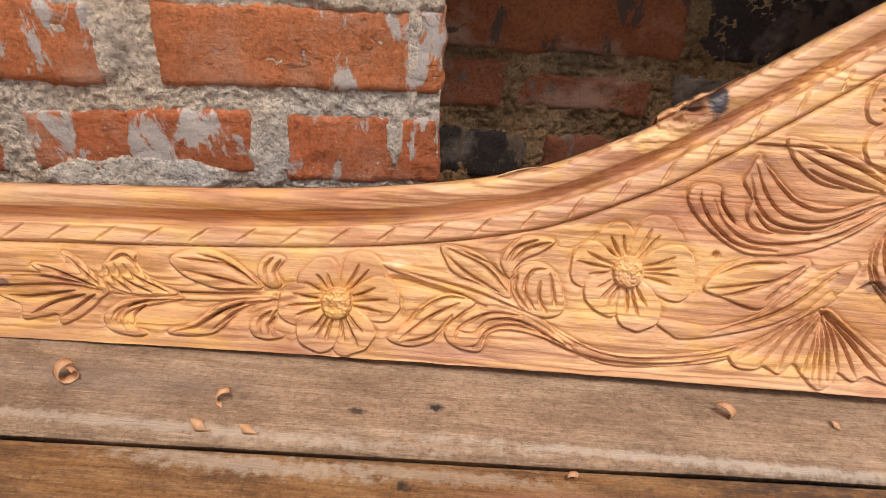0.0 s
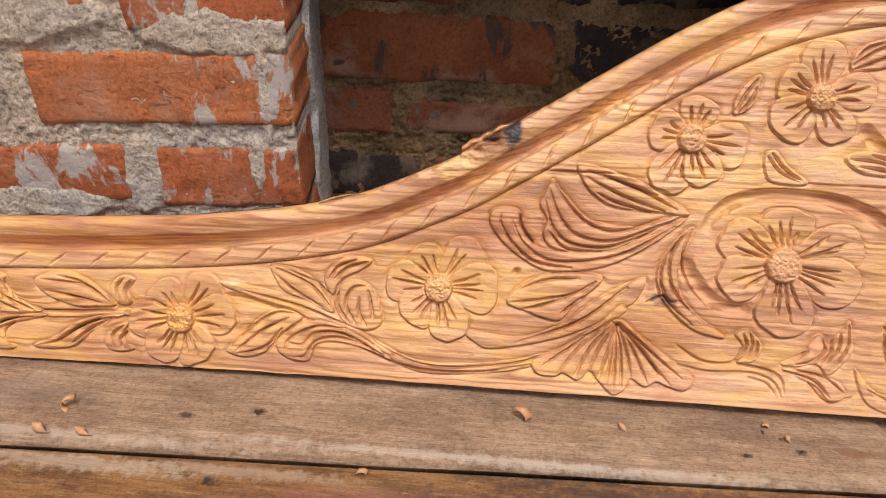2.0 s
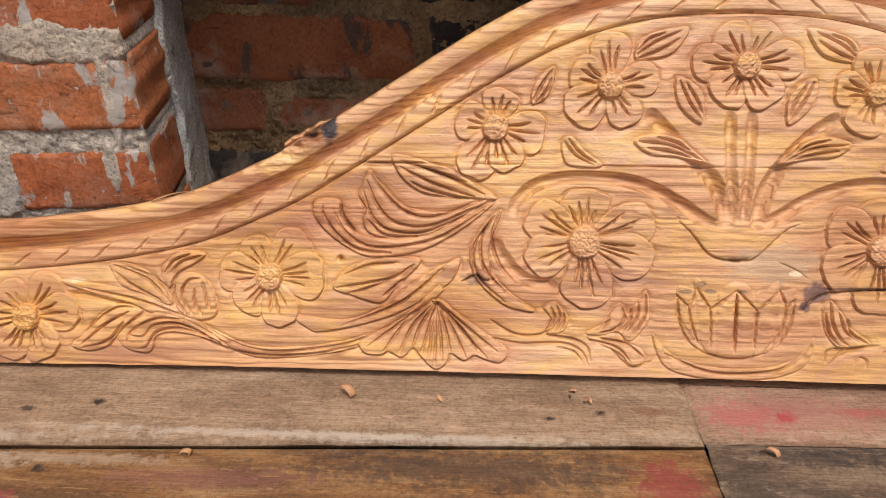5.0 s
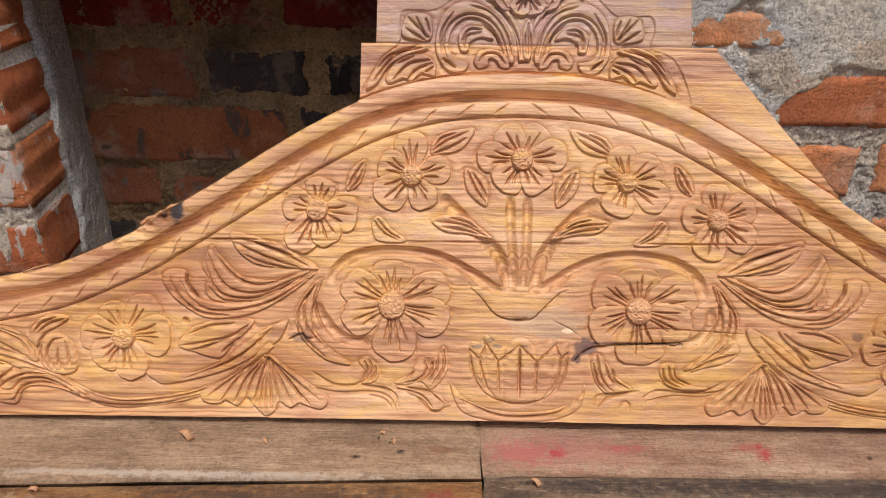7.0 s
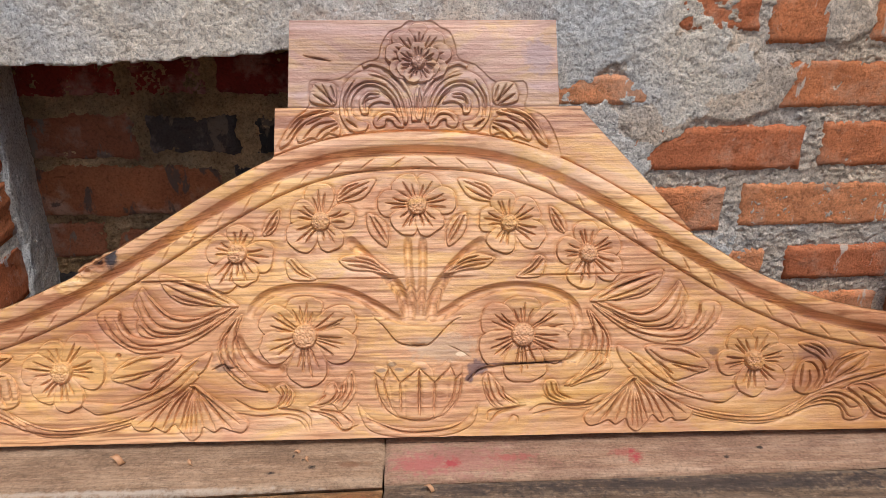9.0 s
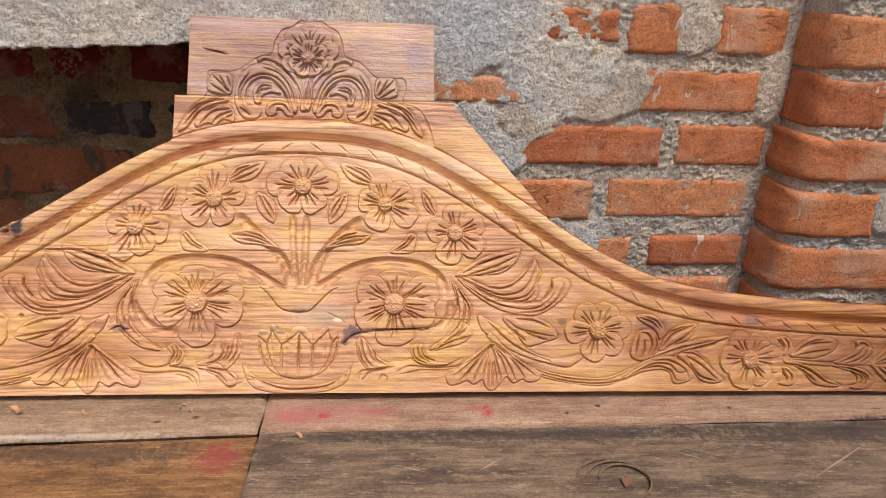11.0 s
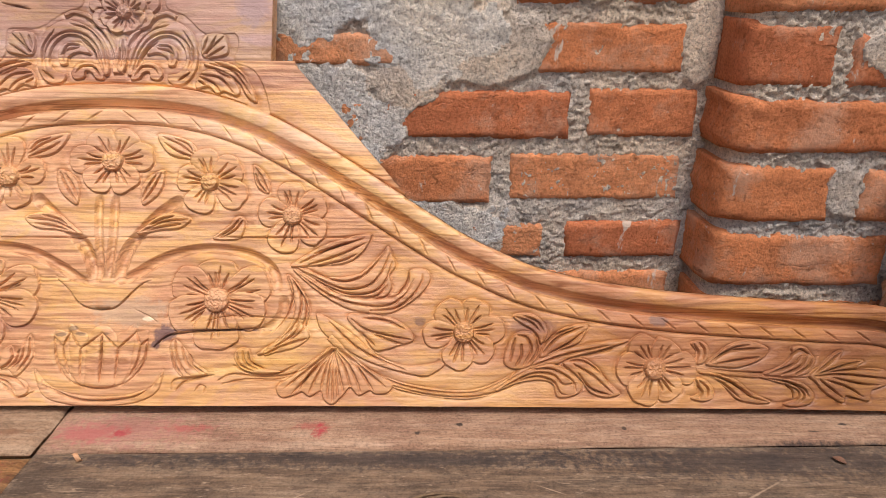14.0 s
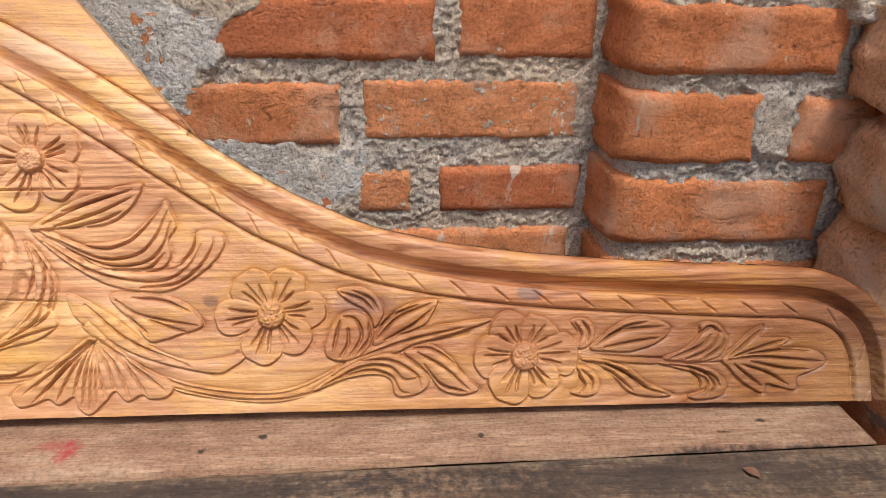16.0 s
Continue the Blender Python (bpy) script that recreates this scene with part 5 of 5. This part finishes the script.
relief("carved_curl", [(133.1, 45.9), (136.9, 53.4), (145.8, 54.4), (149.2, 48.0), (151.3, 39.8), (164.8, 33.7), (179.6, 31.7), (155.7, 29.2), (141.0, 34.2)],
       [[(136.2, 49.4), (139.4, 38.8), (152.8, 32.2)],
        [(141.6, 51.6), (144.8, 40.5), (157.0, 33.9)],
        [(146.9, 50.3), (149.6, 41.0), (163.0, 34.9)]], rise=0.9, moat=3.6)
cut([(133.4, 37.8), (149.8, 30.5), (173.5, 29.5), (195.3, 38.9)], 1.5, 4.6)
cut([(118.8, 23.6), (132.0, 29.7), (155.6, 27.5), (185.4, 28.7), (205.9, 35.8)], 1.5, 4.6)
cut([(122.8, 20.1), (146.7, 24.8), (173.3, 24.3), (192.5, 28.5)], 1.3, 3.6)
relief("carved_leaf", [(162.3, 47.7), (168.6, 57.5), (183.8, 64.8), (193.3, 79.9), (202.8, 75.1), (206.6, 65.6), (192.4, 55.3), (174.3, 51.0)],
       [[(163.5, 48.9), (183.5, 58.4), (205.3, 64.5)],
        [(173.3, 56.3), (191.7, 69.4), (197.0, 81.1)],
        [(183.6, 60.7), (199.0, 72.2), (202.3, 79.8)]], rise=0.9, moat=3.6)
cut([(-44, 125), (-42.3, 123.3), (-32.1, 112.5), (-19.4, 97.9), (-6.8, 93.2), (3.1, 92.9), (15.5, 94.7), (30.1, 108.9), (39.9, 117.6), (51.7, 124.8)], 1.6, 4.6)
relief("carved_vase_rim", [(-42.3, 123.3), (-32.1, 112.5), (-19.4, 97.9), (-6.8, 93.2), (3.1, 92.9), (15.5, 94.7), (30.1, 108.9), (39.9, 117.6), (49.7, 122.8), (30, 119), (12, 115), (0, 114), (-16, 116)], [], rise=0.9, moat=1.6)
relief("carved_cup_petal", [(49.2, 70.6), (40.2, 69.9), (32.8, 65.1), (30.9, 29.3), (41.5, 38.7), (47.1, 51.5)], [], moat=0.9, both=True)
relief("carved_cup_petal", [(36.8, 76.8), (26.6, 70.8), (18.2, 63.7), (18.6, 18.7), (29.3, 25.8), (33.6, 42.0)], [], moat=0.9, both=True)
relief("carved_cup_petal", [(-9.5, 64.2), (4.2, 76.2), (18.2, 63.2), (18.1, 19.3), (3.5, 17.3), (-9.9, 18.7)],
       [[(4.1, 67.5), (3.5, 21.3)]], rise=1.1, moat=0.9)
relief("carved_saucer", [(-60.0, 33.4), (-47.2, 19.4), (-26.9, 10.5), (3.4, 7.0), (34.4, 9.8), (55.1, 18.5), (64.8, 33.3), (59.6, 12.7), (37.2, 1.7), (3.3, -1.0), (-27.0, 0.8), (-50.2, 9.2)],
       [[(-50.1, 18.4), (-21.1, 6.3), (3.3, 3.6), (37.3, 7.4), (58.0, 20.2)]], moat=2.6)
relief("carved_crest", [(-147.8, 298.7), (-143.1, 313.5), (-126.4, 338.2), (-112.0, 351.9), (-112.1, 374.5), (-106.0, 380.8), (-79.2, 381.3), (-54.7, 398.3), (-37.4, 404.6), (-33.7, 418.7), (-24.9, 434.0), (-12.5, 439.1), (-3.8, 446.2), (7.4, 447.5), (22.3, 446.2), (32.1, 439.1), (42.0, 433.9), (47.9, 418.4), (51.4, 404.3), (69.8, 396.5), (92.9, 376.7), (121.5, 378.4), (126.1, 363.8), (123.1, 348.0), (142.7, 339.0), (155.5, 316.3), (160.2, 288.7), (143.3, 298.8), (122.0, 307.7), (91.5, 318.0), (67.1, 323.2), (42.7, 326.5), (6.0, 328.6), (-30.6, 326.4), (-67.1, 320.4), (-103.3, 313.2), (-127.4, 308.4)], [], moat=0.3, sharp=True, sunk=2.0)
relief("carved_scroll", [(13.7, 333.1), (17.1, 356.3), (28.1, 375.3), (45.3, 386.8), (61.8, 389.4), (78.3, 376.8), (84.8, 355.5), (83.0, 336.7), (72.5, 322.9), (59.1, 322.8), (54.9, 331.5), (66.6, 335.3), (72.5, 346.0), (70.1, 361.7), (58.9, 372.9), (43.0, 371.6), (30.0, 358.9), (23.2, 335.0)],
       [[(16.0, 339.3), (21.7, 361.4), (35.2, 379.2), (54.7, 385.6)],
        [(78.4, 339.8), (79.5, 360.5), (68.9, 379.3)],
        [(19.6, 337.5), (26.5, 360.1), (39.4, 374.1), (55.9, 377.4), (70.7, 369.2), (77.8, 352.3), (74.8, 335.4)],
        [(23.2, 339.4), (30.0, 357.6), (43.0, 369.1)],
        [(66.7, 326.6), (78.4, 335.4)]], rise=0.6, both=True)
band("carved_scroll", [(6.5, 333.6), (9.4, 356.3), (19.2, 377.2), (32.2, 391.8), (49.9, 398.3), (60.6, 394.5)], 6.0, 4.0, [[(7.8, 339.3), (12.3, 360.1), (24.0, 379.1), (40.5, 391.9)]], rise=0.8, both=True)
relief("carved_scroll", [(62.0, 342.8), (64.2, 356.6), (56.0, 365.4), (43.0, 365.3), (32.4, 353.9), (44.2, 355.2), (53.7, 350.2), (54.9, 342.7)],
       [[(59.0, 345.9), (57.2, 356.6), (43.1, 360.2)],
        [(60.7, 352.2), (54.8, 362.8), (43.0, 362.8)]], rise=0.6, both=True)
relief("carved_scroll", [(17.4, 327.5), (23.1, 340.0), (34.9, 345.1), (45.5, 341.4), (50.2, 332.7), (45.6, 326.4), (37.4, 328.8), (36.1, 335.1), (30.2, 333.8), (25.6, 327.5)],
       [[(22.0, 331.2), (29.0, 340.1), (39.6, 340.1), (45.6, 332.7)]], rise=0.8, both=True)
relief("carved_leaf", [(7.8, 373.9), (12.5, 361.2), (11.0, 339.2), (7.3, 334.9), (3.1, 339.3), (2.1, 361.3)],
       [[(7.7, 368.9), (7.3, 338.6)],
        [(5.1, 360.0), (4.9, 342.4)],
        [(10.0, 360.0), (9.8, 342.4)]], rise=0.8)
relief("carved_leaf", [(114.8, 355.6), (113.6, 371.3), (107.7, 377.0), (91.3, 375.6), (87.7, 364.9), (91.3, 351.7)],
       [[(90.1, 354.2), (111.3, 374.5)],
        [(92.5, 353.6), (103.1, 374.4)],
        [(94.2, 351.8), (112.4, 363.2)],
        [(89.5, 358.6), (94.2, 373.1)]], rise=0.7, both=True)
relief("carved_leaf", [(91.2, 336.7), (103.0, 339.3), (117.6, 334.4), (129.1, 318.3), (126.2, 310.9), (113.4, 315.7), (105.8, 313.2), (97.1, 320.6), (85.4, 318.0), (84.3, 327.3)],
       [[(88.9, 333.6), (108.8, 329.4), (123.3, 313.3)],
        [(87.7, 330.5), (101.7, 324.3), (109.9, 314.4)],
        [(86.6, 326.7), (94.2, 321.8)],
        [(103.0, 338.0), (120.5, 329.4)]], rise=0.7, both=True)
relief("carved_leaf", [(91.2, 344.2), (108.9, 348.1), (127.5, 339.5), (140.8, 321.5), (147.0, 304.8), (136.7, 310.9), (126.2, 327.6), (108.8, 338.1)],
       [[(97.1, 344.9), (120.5, 338.2), (140.7, 312.2)],
        [(103.0, 346.2), (126.3, 337.0), (136.8, 324.6)]], rise=0.7, both=True)
flower(-115.0, 104.0, [(154, 50.0, 16.2), (92, 41.2, 18.5), (22, 56.1, 16.7), (343, 55.5, 16.8), (276, 51.2, 19.6), (200, 48.0, 15.4)], 12.5)
flower(113.9, 102.3, [(151, 48.0, 16.9), (90, 40.3, 18.9), (22, 55.7, 18.9), (340, 50.2, 17.9), (271, 49.8, 21.9), (206, 49.2, 17.9)], 12.0)
flower(359.9, 70.9, [(62, 36.5, 13.9), (128, 37.0, 14.6), (184, 40.8, 12.4), (253, 37.1, 14.6), (315, 36.6, 12.9), (6, 40.3, 13.1)], 10.0)
flower(550.9, 35.8, [(181, 39.6, 15.1), (123, 36.6, 14.3), (53, 33.0, 15.3), (1, 42.6, 15.3), (303, 34.6, 13.4), (241, 38.2, 15.1)], 10.5)
flower(3.9, 241.7, [(177, 42.3, 13.9), (124, 35.2, 14.6), (58, 35.6, 14.6), (8, 41.9, 13.9), (305, 36.2, 14.9), (235, 35.5, 14.9)], 10.0)
flower(-98.9, 224.9, [(94, 40.9, 14.9), (13, 37.4, 13.2), (299, 34.3, 13.3), (220, 40.2, 16.0), (155, 33.7, 13.4)], 9.8)
flower(102.0, 221.3, [(171, 32.8, 12.4), (104, 34.0, 13.4), (32, 35.4, 15.2), (332, 41.6, 14.4), (247, 33.1, 15.0)], 8.8)
flower(-186.6, 191.5, [(165, 31.0, 14.6), (80, 30.5, 13.6), (352, 39.3, 15.8), (292, 35.4, 12.8), (241, 43.9, 15.5)], 10.0)
flower(186.6, 187.6, [(95, 34.0, 13.0), (25, 37.0, 14.0), (322, 39.0, 14.0), (250, 39.0, 15.0), (172, 34.0, 14.0)], 9.5)
flower(-363.4, 70.6, [(120, 35.0, 13.5), (52, 44.6, 15.2), (3, 45.0, 17.8), (289, 40.6, 14.4), (229, 34.9, 14.5), (173, 40.7, 14.6)], 10.5)
flower(-561.8, 33.4, [(130, 33.5, 14.3), (52, 42.7, 14.1), (9, 44.5, 14.4), (300, 37.8, 15.4), (241, 37.5, 13.9), (185, 40.9, 13.9)], 10.8)
# the double flower of the crest
flower(6.9, 404.0, [(90, 40, 11), (50, 38, 11), (130, 38, 11), (12, 37, 11), (168, 37, 11), (330, 34, 11), (210, 34, 11)], 9.0)
flower(6.8, 399.3, [(90, 23, 8), (30, 25, 8), (150, 25, 8), (335, 25, 8), (205, 25, 8), (295, 24, 9), (245, 24, 9)], 7.5)

# the lotus cup of the vase: pointed lips and upright gouge lines
CUP = [((-42, 64), (-33, 56)), ((-33, 56), (-27, 70)), ((-27, 70), (-16, 54)), ((-16, 54), (4, 69)), ((4, 69), (20, 54)), ((20, 54), (37, 70)), ((37, 70), (42, 57)), ((42, 57), (48.5, 63)),
       ((-42, 64), (-39.5, 45), (-32, 29), (-21, 20)), ((-33, 56), (-30, 42), (-24, 26)), ((-16, 54), (-15, 24)), ((4, 66), (4, 20)), ((20, 54), (18.5, 24)),
       ((42, 57), (39, 40), (31, 26)), ((48.5, 63), (46, 43), (38, 29), (28, 20)), ((-21, 20), (4, 15), (28, 20))]
for line_of_cup in CUP:
    cut(line_of_cup, 1.3, 4.0)

# tool marks, the two glue lines and a little unevenness
H += 0.16 * value_noise(U / 9, V / 4, 31, 3) + 0.10 * value_noise(U / 2.6, V / 1.9, 33, 2)
H -= 3.4 * np.exp(-((V - 164.2 - 0.004 * U - 0.5 * value_noise(U / 30, V * 0, 16, 3)) / 0.75) ** 2) * np.clip(0.35 + 1.3 * value_noise(U / 45, V * 0, 6, 2), 0, 1) * FIELD + 0.9 * np.exp(-((V - 349.0) / 0.8) ** 2)
# drying cracks beside the vase and the fan
for crack, width_of, depth_of in (([(55, 56), (57.7, 58.8), (68.4, 67.0), (88.3, 70.4), (118.1, 72.0), (148.0, 73.7), (163, 75.4)], 1.3, 7.0), ([(105.4, 81.7), (125.3, 86.1), (147.7, 86.1), (167.7, 85.0), (192.6, 83.6), (215, 82.5)], 0.9, 3.0),
                                  ([(-210, 71), (-199.1, 76.1), (-192.6, 72.3), (-182, 74.0)], 1.3, 5.0), ([(35, 92), (48, 86), (57, 80)], 0.8, 2.0), ([(-4, 93.5), (3, 92.5), (11, 94)], 1.8, 5.0),
                                  ([(-118, 407.2), (-104, 404.2), (-88, 400.5)], 1.2, 4.5)):
    cut(crack, width_of, depth_of)
# a nail hole and the burr at the shoulder
H -= 6.0 * np.exp(-(((U + 306) ** 2 + (V - 87) ** 2) / 4.0))
burr = np.exp(-(((U + 338) / 26) ** 2 + ((V - 178 - 0.55 * (U + 338)) / 11) ** 2))
H += burr * (5.0 * value_noise(U / 10, V / 6, 44, 3) - 1.0)
H -= 7.0 * np.exp(-(((U + 331) / 6) ** 2 + ((V - 183) / 1.8) ** 2))


def split_pieces():
    """Gives each separate piece of a carved shape a part of its own; crumbs go back to the ground."""
    tags = TAG.copy()
    for k in range(5, len(PARTS)):
        spots = np.argwhere(TAG == k)
        left = {(int(a), int(b)) for a, b in spots}
        first = True
        while left:
            seed = left.pop()
            piece, todo = [seed], [seed]
            while todo:
                a, b = todo.pop()
                for q in ((a + 1, b), (a - 1, b), (a, b + 1), (a, b - 1)):
                    if q in left:
                        left.remove(q)
                        todo.append(q)
                        piece.append(q)
            ij = np.array(piece)
            if len(piece) < 60:
                tags[ij[:, 0], ij[:, 1]] = np.where(VV[ij[:, 1]] > 349, 2, np.where(VV[ij[:, 1]] > 164, 1, 0))
            elif not first:
                tags[ij[:, 0], ij[:, 1]] = add_part(*PARTS[k])
            else:
                first = False
    return tags


def build_headboard():
    v = np.clip(V, BOTTOM[:, None], TOP[:, None])
    nu, nv = U.shape
    verts = np.stack([U, v, H], -1) / 1000.0
    tangent_u, tangent_v = np.gradient(H, STEP, axis=0), np.gradient(H, STEP, axis=1)
    normals = np.stack([-tangent_u, -tangent_v, np.ones_like(H)], -1)
    normals /= np.linalg.norm(normals, axis=-1, keepdims=True)
    verts, normals = verts.reshape(-1, 3), normals.reshape(-1, 3)
    faces = grid_faces(nu, nv)
    tall = v.reshape(-1)[faces]
    faces = faces[(tall.max(1) - tall.min(1)) > 0.02]
    tags = split_pieces()
    low = tags.reshape(-1)[faces].max(1)
    made = {}
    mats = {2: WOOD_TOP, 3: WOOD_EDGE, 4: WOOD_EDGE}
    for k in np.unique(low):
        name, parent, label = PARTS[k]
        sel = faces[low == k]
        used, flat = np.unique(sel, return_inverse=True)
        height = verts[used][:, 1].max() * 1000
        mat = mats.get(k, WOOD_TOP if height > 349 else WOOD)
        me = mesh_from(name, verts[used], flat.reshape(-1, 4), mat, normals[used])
        if k > 4 and height > 300:
            me.materials.clear()
            me.materials.append(WOOD)
            me.materials.append(WOOD_TOP)
            me.polygons.foreach_set("material_index", (verts[sel].mean(1)[:, 1] > 0.349).astype(np.int32))
        made[k] = part(name, me, mat, board, label)
    for k, ob in made.items():
        if PARTS[k][1] in made:
            ob.parent = made[PARTS[k][1]]
    # sawn edges and back
    n = len(UU)
    rim_h = np.array([H[i, min(nv - 1, int(np.searchsorted(VV, TOP[i])))] for i in range(n)])
    base_h = np.array([H[i, max(0, int(np.searchsorted(VV, BOTTOM[i])) - 1)] for i in range(n)])
    lift = 0.010 / math.cos(radians(LEAN_BACK)) - THICK / 1000 * math.tan(radians(LEAN_BACK))
    back_low = np.maximum(BOTTOM / 1000, -lift + 0.0003)
    strip = np.concatenate([
        np.stack([UU / 1000, TOP / 1000, rim_h / 1000], 1), np.stack([UU / 1000, TOP / 1000, np.full(n, -THICK / 1000)], 1),
        np.stack([UU / 1000, back_low, np.full(n, -THICK / 1000)], 1), np.stack([UU / 1000, BOTTOM / 1000, base_h / 1000], 1)])
    i = np.arange(n - 1)
    quads = [np.stack([a * n + i, a * n + i + 1, (a + 1) * n + i + 1, (a + 1) * n + i], 1) for a in range(3)]
    ends = [[0, n, 2 * n, 3 * n], [n - 1, 4 * n - 1, 3 * n - 1, 2 * n - 1]]
    part("sawn_edge", mesh_from("sawn_edge", strip, np.concatenate(quads + [np.array(ends)]), WOOD, smooth=False), WOOD, board, "sawn edges and plain back")


build_headboard()


def splinter():
    """A long fibre lifted off the moulding's rim."""
    bm = bmesh.new()
    rows = []
    for k in range(13):
        q = k / 12
        x, y, z = -0.457 + 0.036 * q, 0.1290 + 0.0085 * q + 0.0022 * math.sin(math.pi * q), 0.0005 + 0.0025 * q * q
        r = 0.0007 * (1 - 0.8 * q) + 0.0001
        rows.append([bm.verts.new((x, y + r * c, z + r * d)) for c, d in ((1, 0), (0, 1), (-1, 0), (0, -1))])
    for p, q in zip(rows, rows[1:]):
        for c in range(4):
            bm.faces.new((p[c], p[(c + 1) % 4], q[(c + 1) % 4], q[c]))
    bm.faces.new(rows[0][::-1])
    bm.faces.new(rows[-1])
    part("splinter", bm, WOOD_EDGE, board, "pale lifted splinter")


splinter()


# ---------------------------------------------------------------- shavings and litter on the bench
def shaving(x, y, z, radius, turns, width, turn, seed, label):
    """A curled ribbon of planed wood."""
    rnd = random.Random(seed)
    n = int(18 * turns) + 6
    bm = bmesh.new()
    rows = []
    for k in range(n + 1):
        a = 2 * math.pi * turns * k / n + 0.6
        r = radius * (1 - 0.35 * k / n)
        skew = width * 0.9 * k / n * rnd.uniform(0.9, 1.1)
        ring = []
        for th in (0.0, 0.0005):
            for s in (0.0, 0.5, 1.0):
                ring.append(bm.verts.new((skew + width * s, (r - th) * math.cos(a), radius + (r - th) * math.sin(a) + 0.0006 * rnd.random())))
        rows.append(ring)
    for p, q in zip(rows, rows[1:]):
        for c in ((0, 1), (1, 2), (2, 5), (5, 4), (4, 3), (3, 0)):
            bm.faces.new((p[c[0]], p[c[1]], q[c[1]], q[c[0]]))
    for r in (rows[0], rows[-1]):
        bm.faces.new((r[0], r[1], r[2], r[5], r[4], r[3]))
    bmesh.ops.recalc_face_normals(bm, faces=bm.faces[:])
    low = min(v.co.z for v in bm.verts)
    for f in bm.faces:
        f.smooth = True
    for v in bm.verts:
        v.co.z -= low
    me = bpy.data.meshes.new("wood_shaving")
    bm.to_mesh(me)
    bm.free()
    me.materials.append(SHAVING)
    ob = tagged(new("wood_shaving", me), label, "wood shaving", "shavings on the bench", "thing")
    ob.matrix_world = pose(x, y, z, 0, 0, turn)
    return ob


shaving(-0.232, -0.010, 0.750, 0.0075, 1.15, 0.008, -35, 1, "wide curled reddish wood shaving on the bench")
shaving(-0.120, -0.018, 0.750, 0.006, 0.6, 0.005, -70, 2, "thin curled wood shaving on the bench")
shaving(-0.131, -0.0475, 0.7502, 0.0045, 0.6, 0.007, 8, 3, "short rolled wood chip between the planks")
shaving(-0.101, -0.0465, 0.7502, 0.0035, 0.6, 0.007, 5, 4, "short rolled wood chip between the planks")
shaving(0.205, 0.000, 0.750, 0.007, 0.55, 0.006, 40, 5, "pale crescent wood shaving on the bench")
shaving(0.383, 0.012, 0.750, 0.003, 0.5, 0.003, 60, 9, "small brown wood chip on the bench")
shaving(0.394, 0.005, 0.750, 0.0025, 0.6, 0.003, -40, 10, "small brown wood chip on the bench")
shaving(0.277, 0.003, 0.750, 0.003, 0.5, 0.004, -20, 6, "small pale wood chip on the bench")
shaving(0.103, -0.060, 0.7456, 0.004, 0.6, 0.004, 80, 7, "small wood chip on the dark front plank")
shaving(0.515, -0.042, 0.7460, 0.005, 0.55, 0.004, 30, 8, "pale crescent wood shaving on the dark plank")


def dry_leaf(x, y, z, size, turn):
    bm = bmesh.new()
    rows = []
    for i in range(9):
        s = i / 8
        w = math.sin(math.pi * (0.06 + 0.9 * s)) * 0.32
        rows.append([[bm.verts.new((size * (s - 0.5), size * w * q, size * (0.10 * abs(q) + 0.12 * math.sin(3 * s) + th) + 0.0004)) for q in (-1, -0.4, 0.3, 1)] for th in (0.0, 0.03)])
    for p, q in zip(rows, rows[1:]):
        for lay in (0, 1):
            for k in range(3):
                bm.faces.new((p[lay][k], p[lay][k + 1], q[lay][k + 1], q[lay][k]))
        for k in (0, 3):
            bm.faces.new((p[0][k], p[1][k], q[1][k], q[0][k]))
    bmesh.ops.recalc_face_normals(bm, faces=bm.faces[:])
    me = bpy.data.meshes.new("dry_leaf")
    bm.to_mesh(me)
    bm.free()
    me.materials.append(DRY_LEAF)
    ob = tagged(new("dry_leaf", me), "small dry brown leaf lying on the dark plank", "leaf", kind="thing")
    ob.matrix_world = pose(x, y, z, 0, 0, turn)


dry_leaf(1.204, -0.042, 0.7462, 0.012, -50)
dry_leaf(0.852, -0.118, 0.7462, 0.016, 70)


def twine_loop():
    """A loose loop of brown fibre."""
    cu = bpy.data.curves.new("twine", "CURVE")
    cu.dimensions, cu.bevel_depth, cu.bevel_resolution = "3D", 0.0013, 2
    for r, dx, sweep, lift in ((0.032, 0.0, 4.4, 0.004), (0.026, 0.006, 3.4, 0.003), (0.038, -0.004, 2.6, 0.0015)):
        sp = cu.splines.new("POLY")
        n = 26
        sp.points.add(n - 1)
        for k in range(n):
            a = 2.9 - sweep * k / (n - 1)
            sp.points[k].co = (0.845 + dx + r * math.cos(a), -0.116 + 0.85 * r * math.sin(a), 0.7468 + lift * math.sin(math.pi * k / (n - 1)), 1)
    ob = new("twine", cu)
    me = bpy.data.meshes.new_from_object(ob.evaluated_get(bpy.context.evaluated_depsgraph_get()))
    bpy.data.objects.remove(ob)
    me.materials.clear()
    me.materials.append(TWINE)
    tagged(new("twine", me), "loose loop of brown fibre twine on the plank", "twine", kind="thing")


twine_loop()
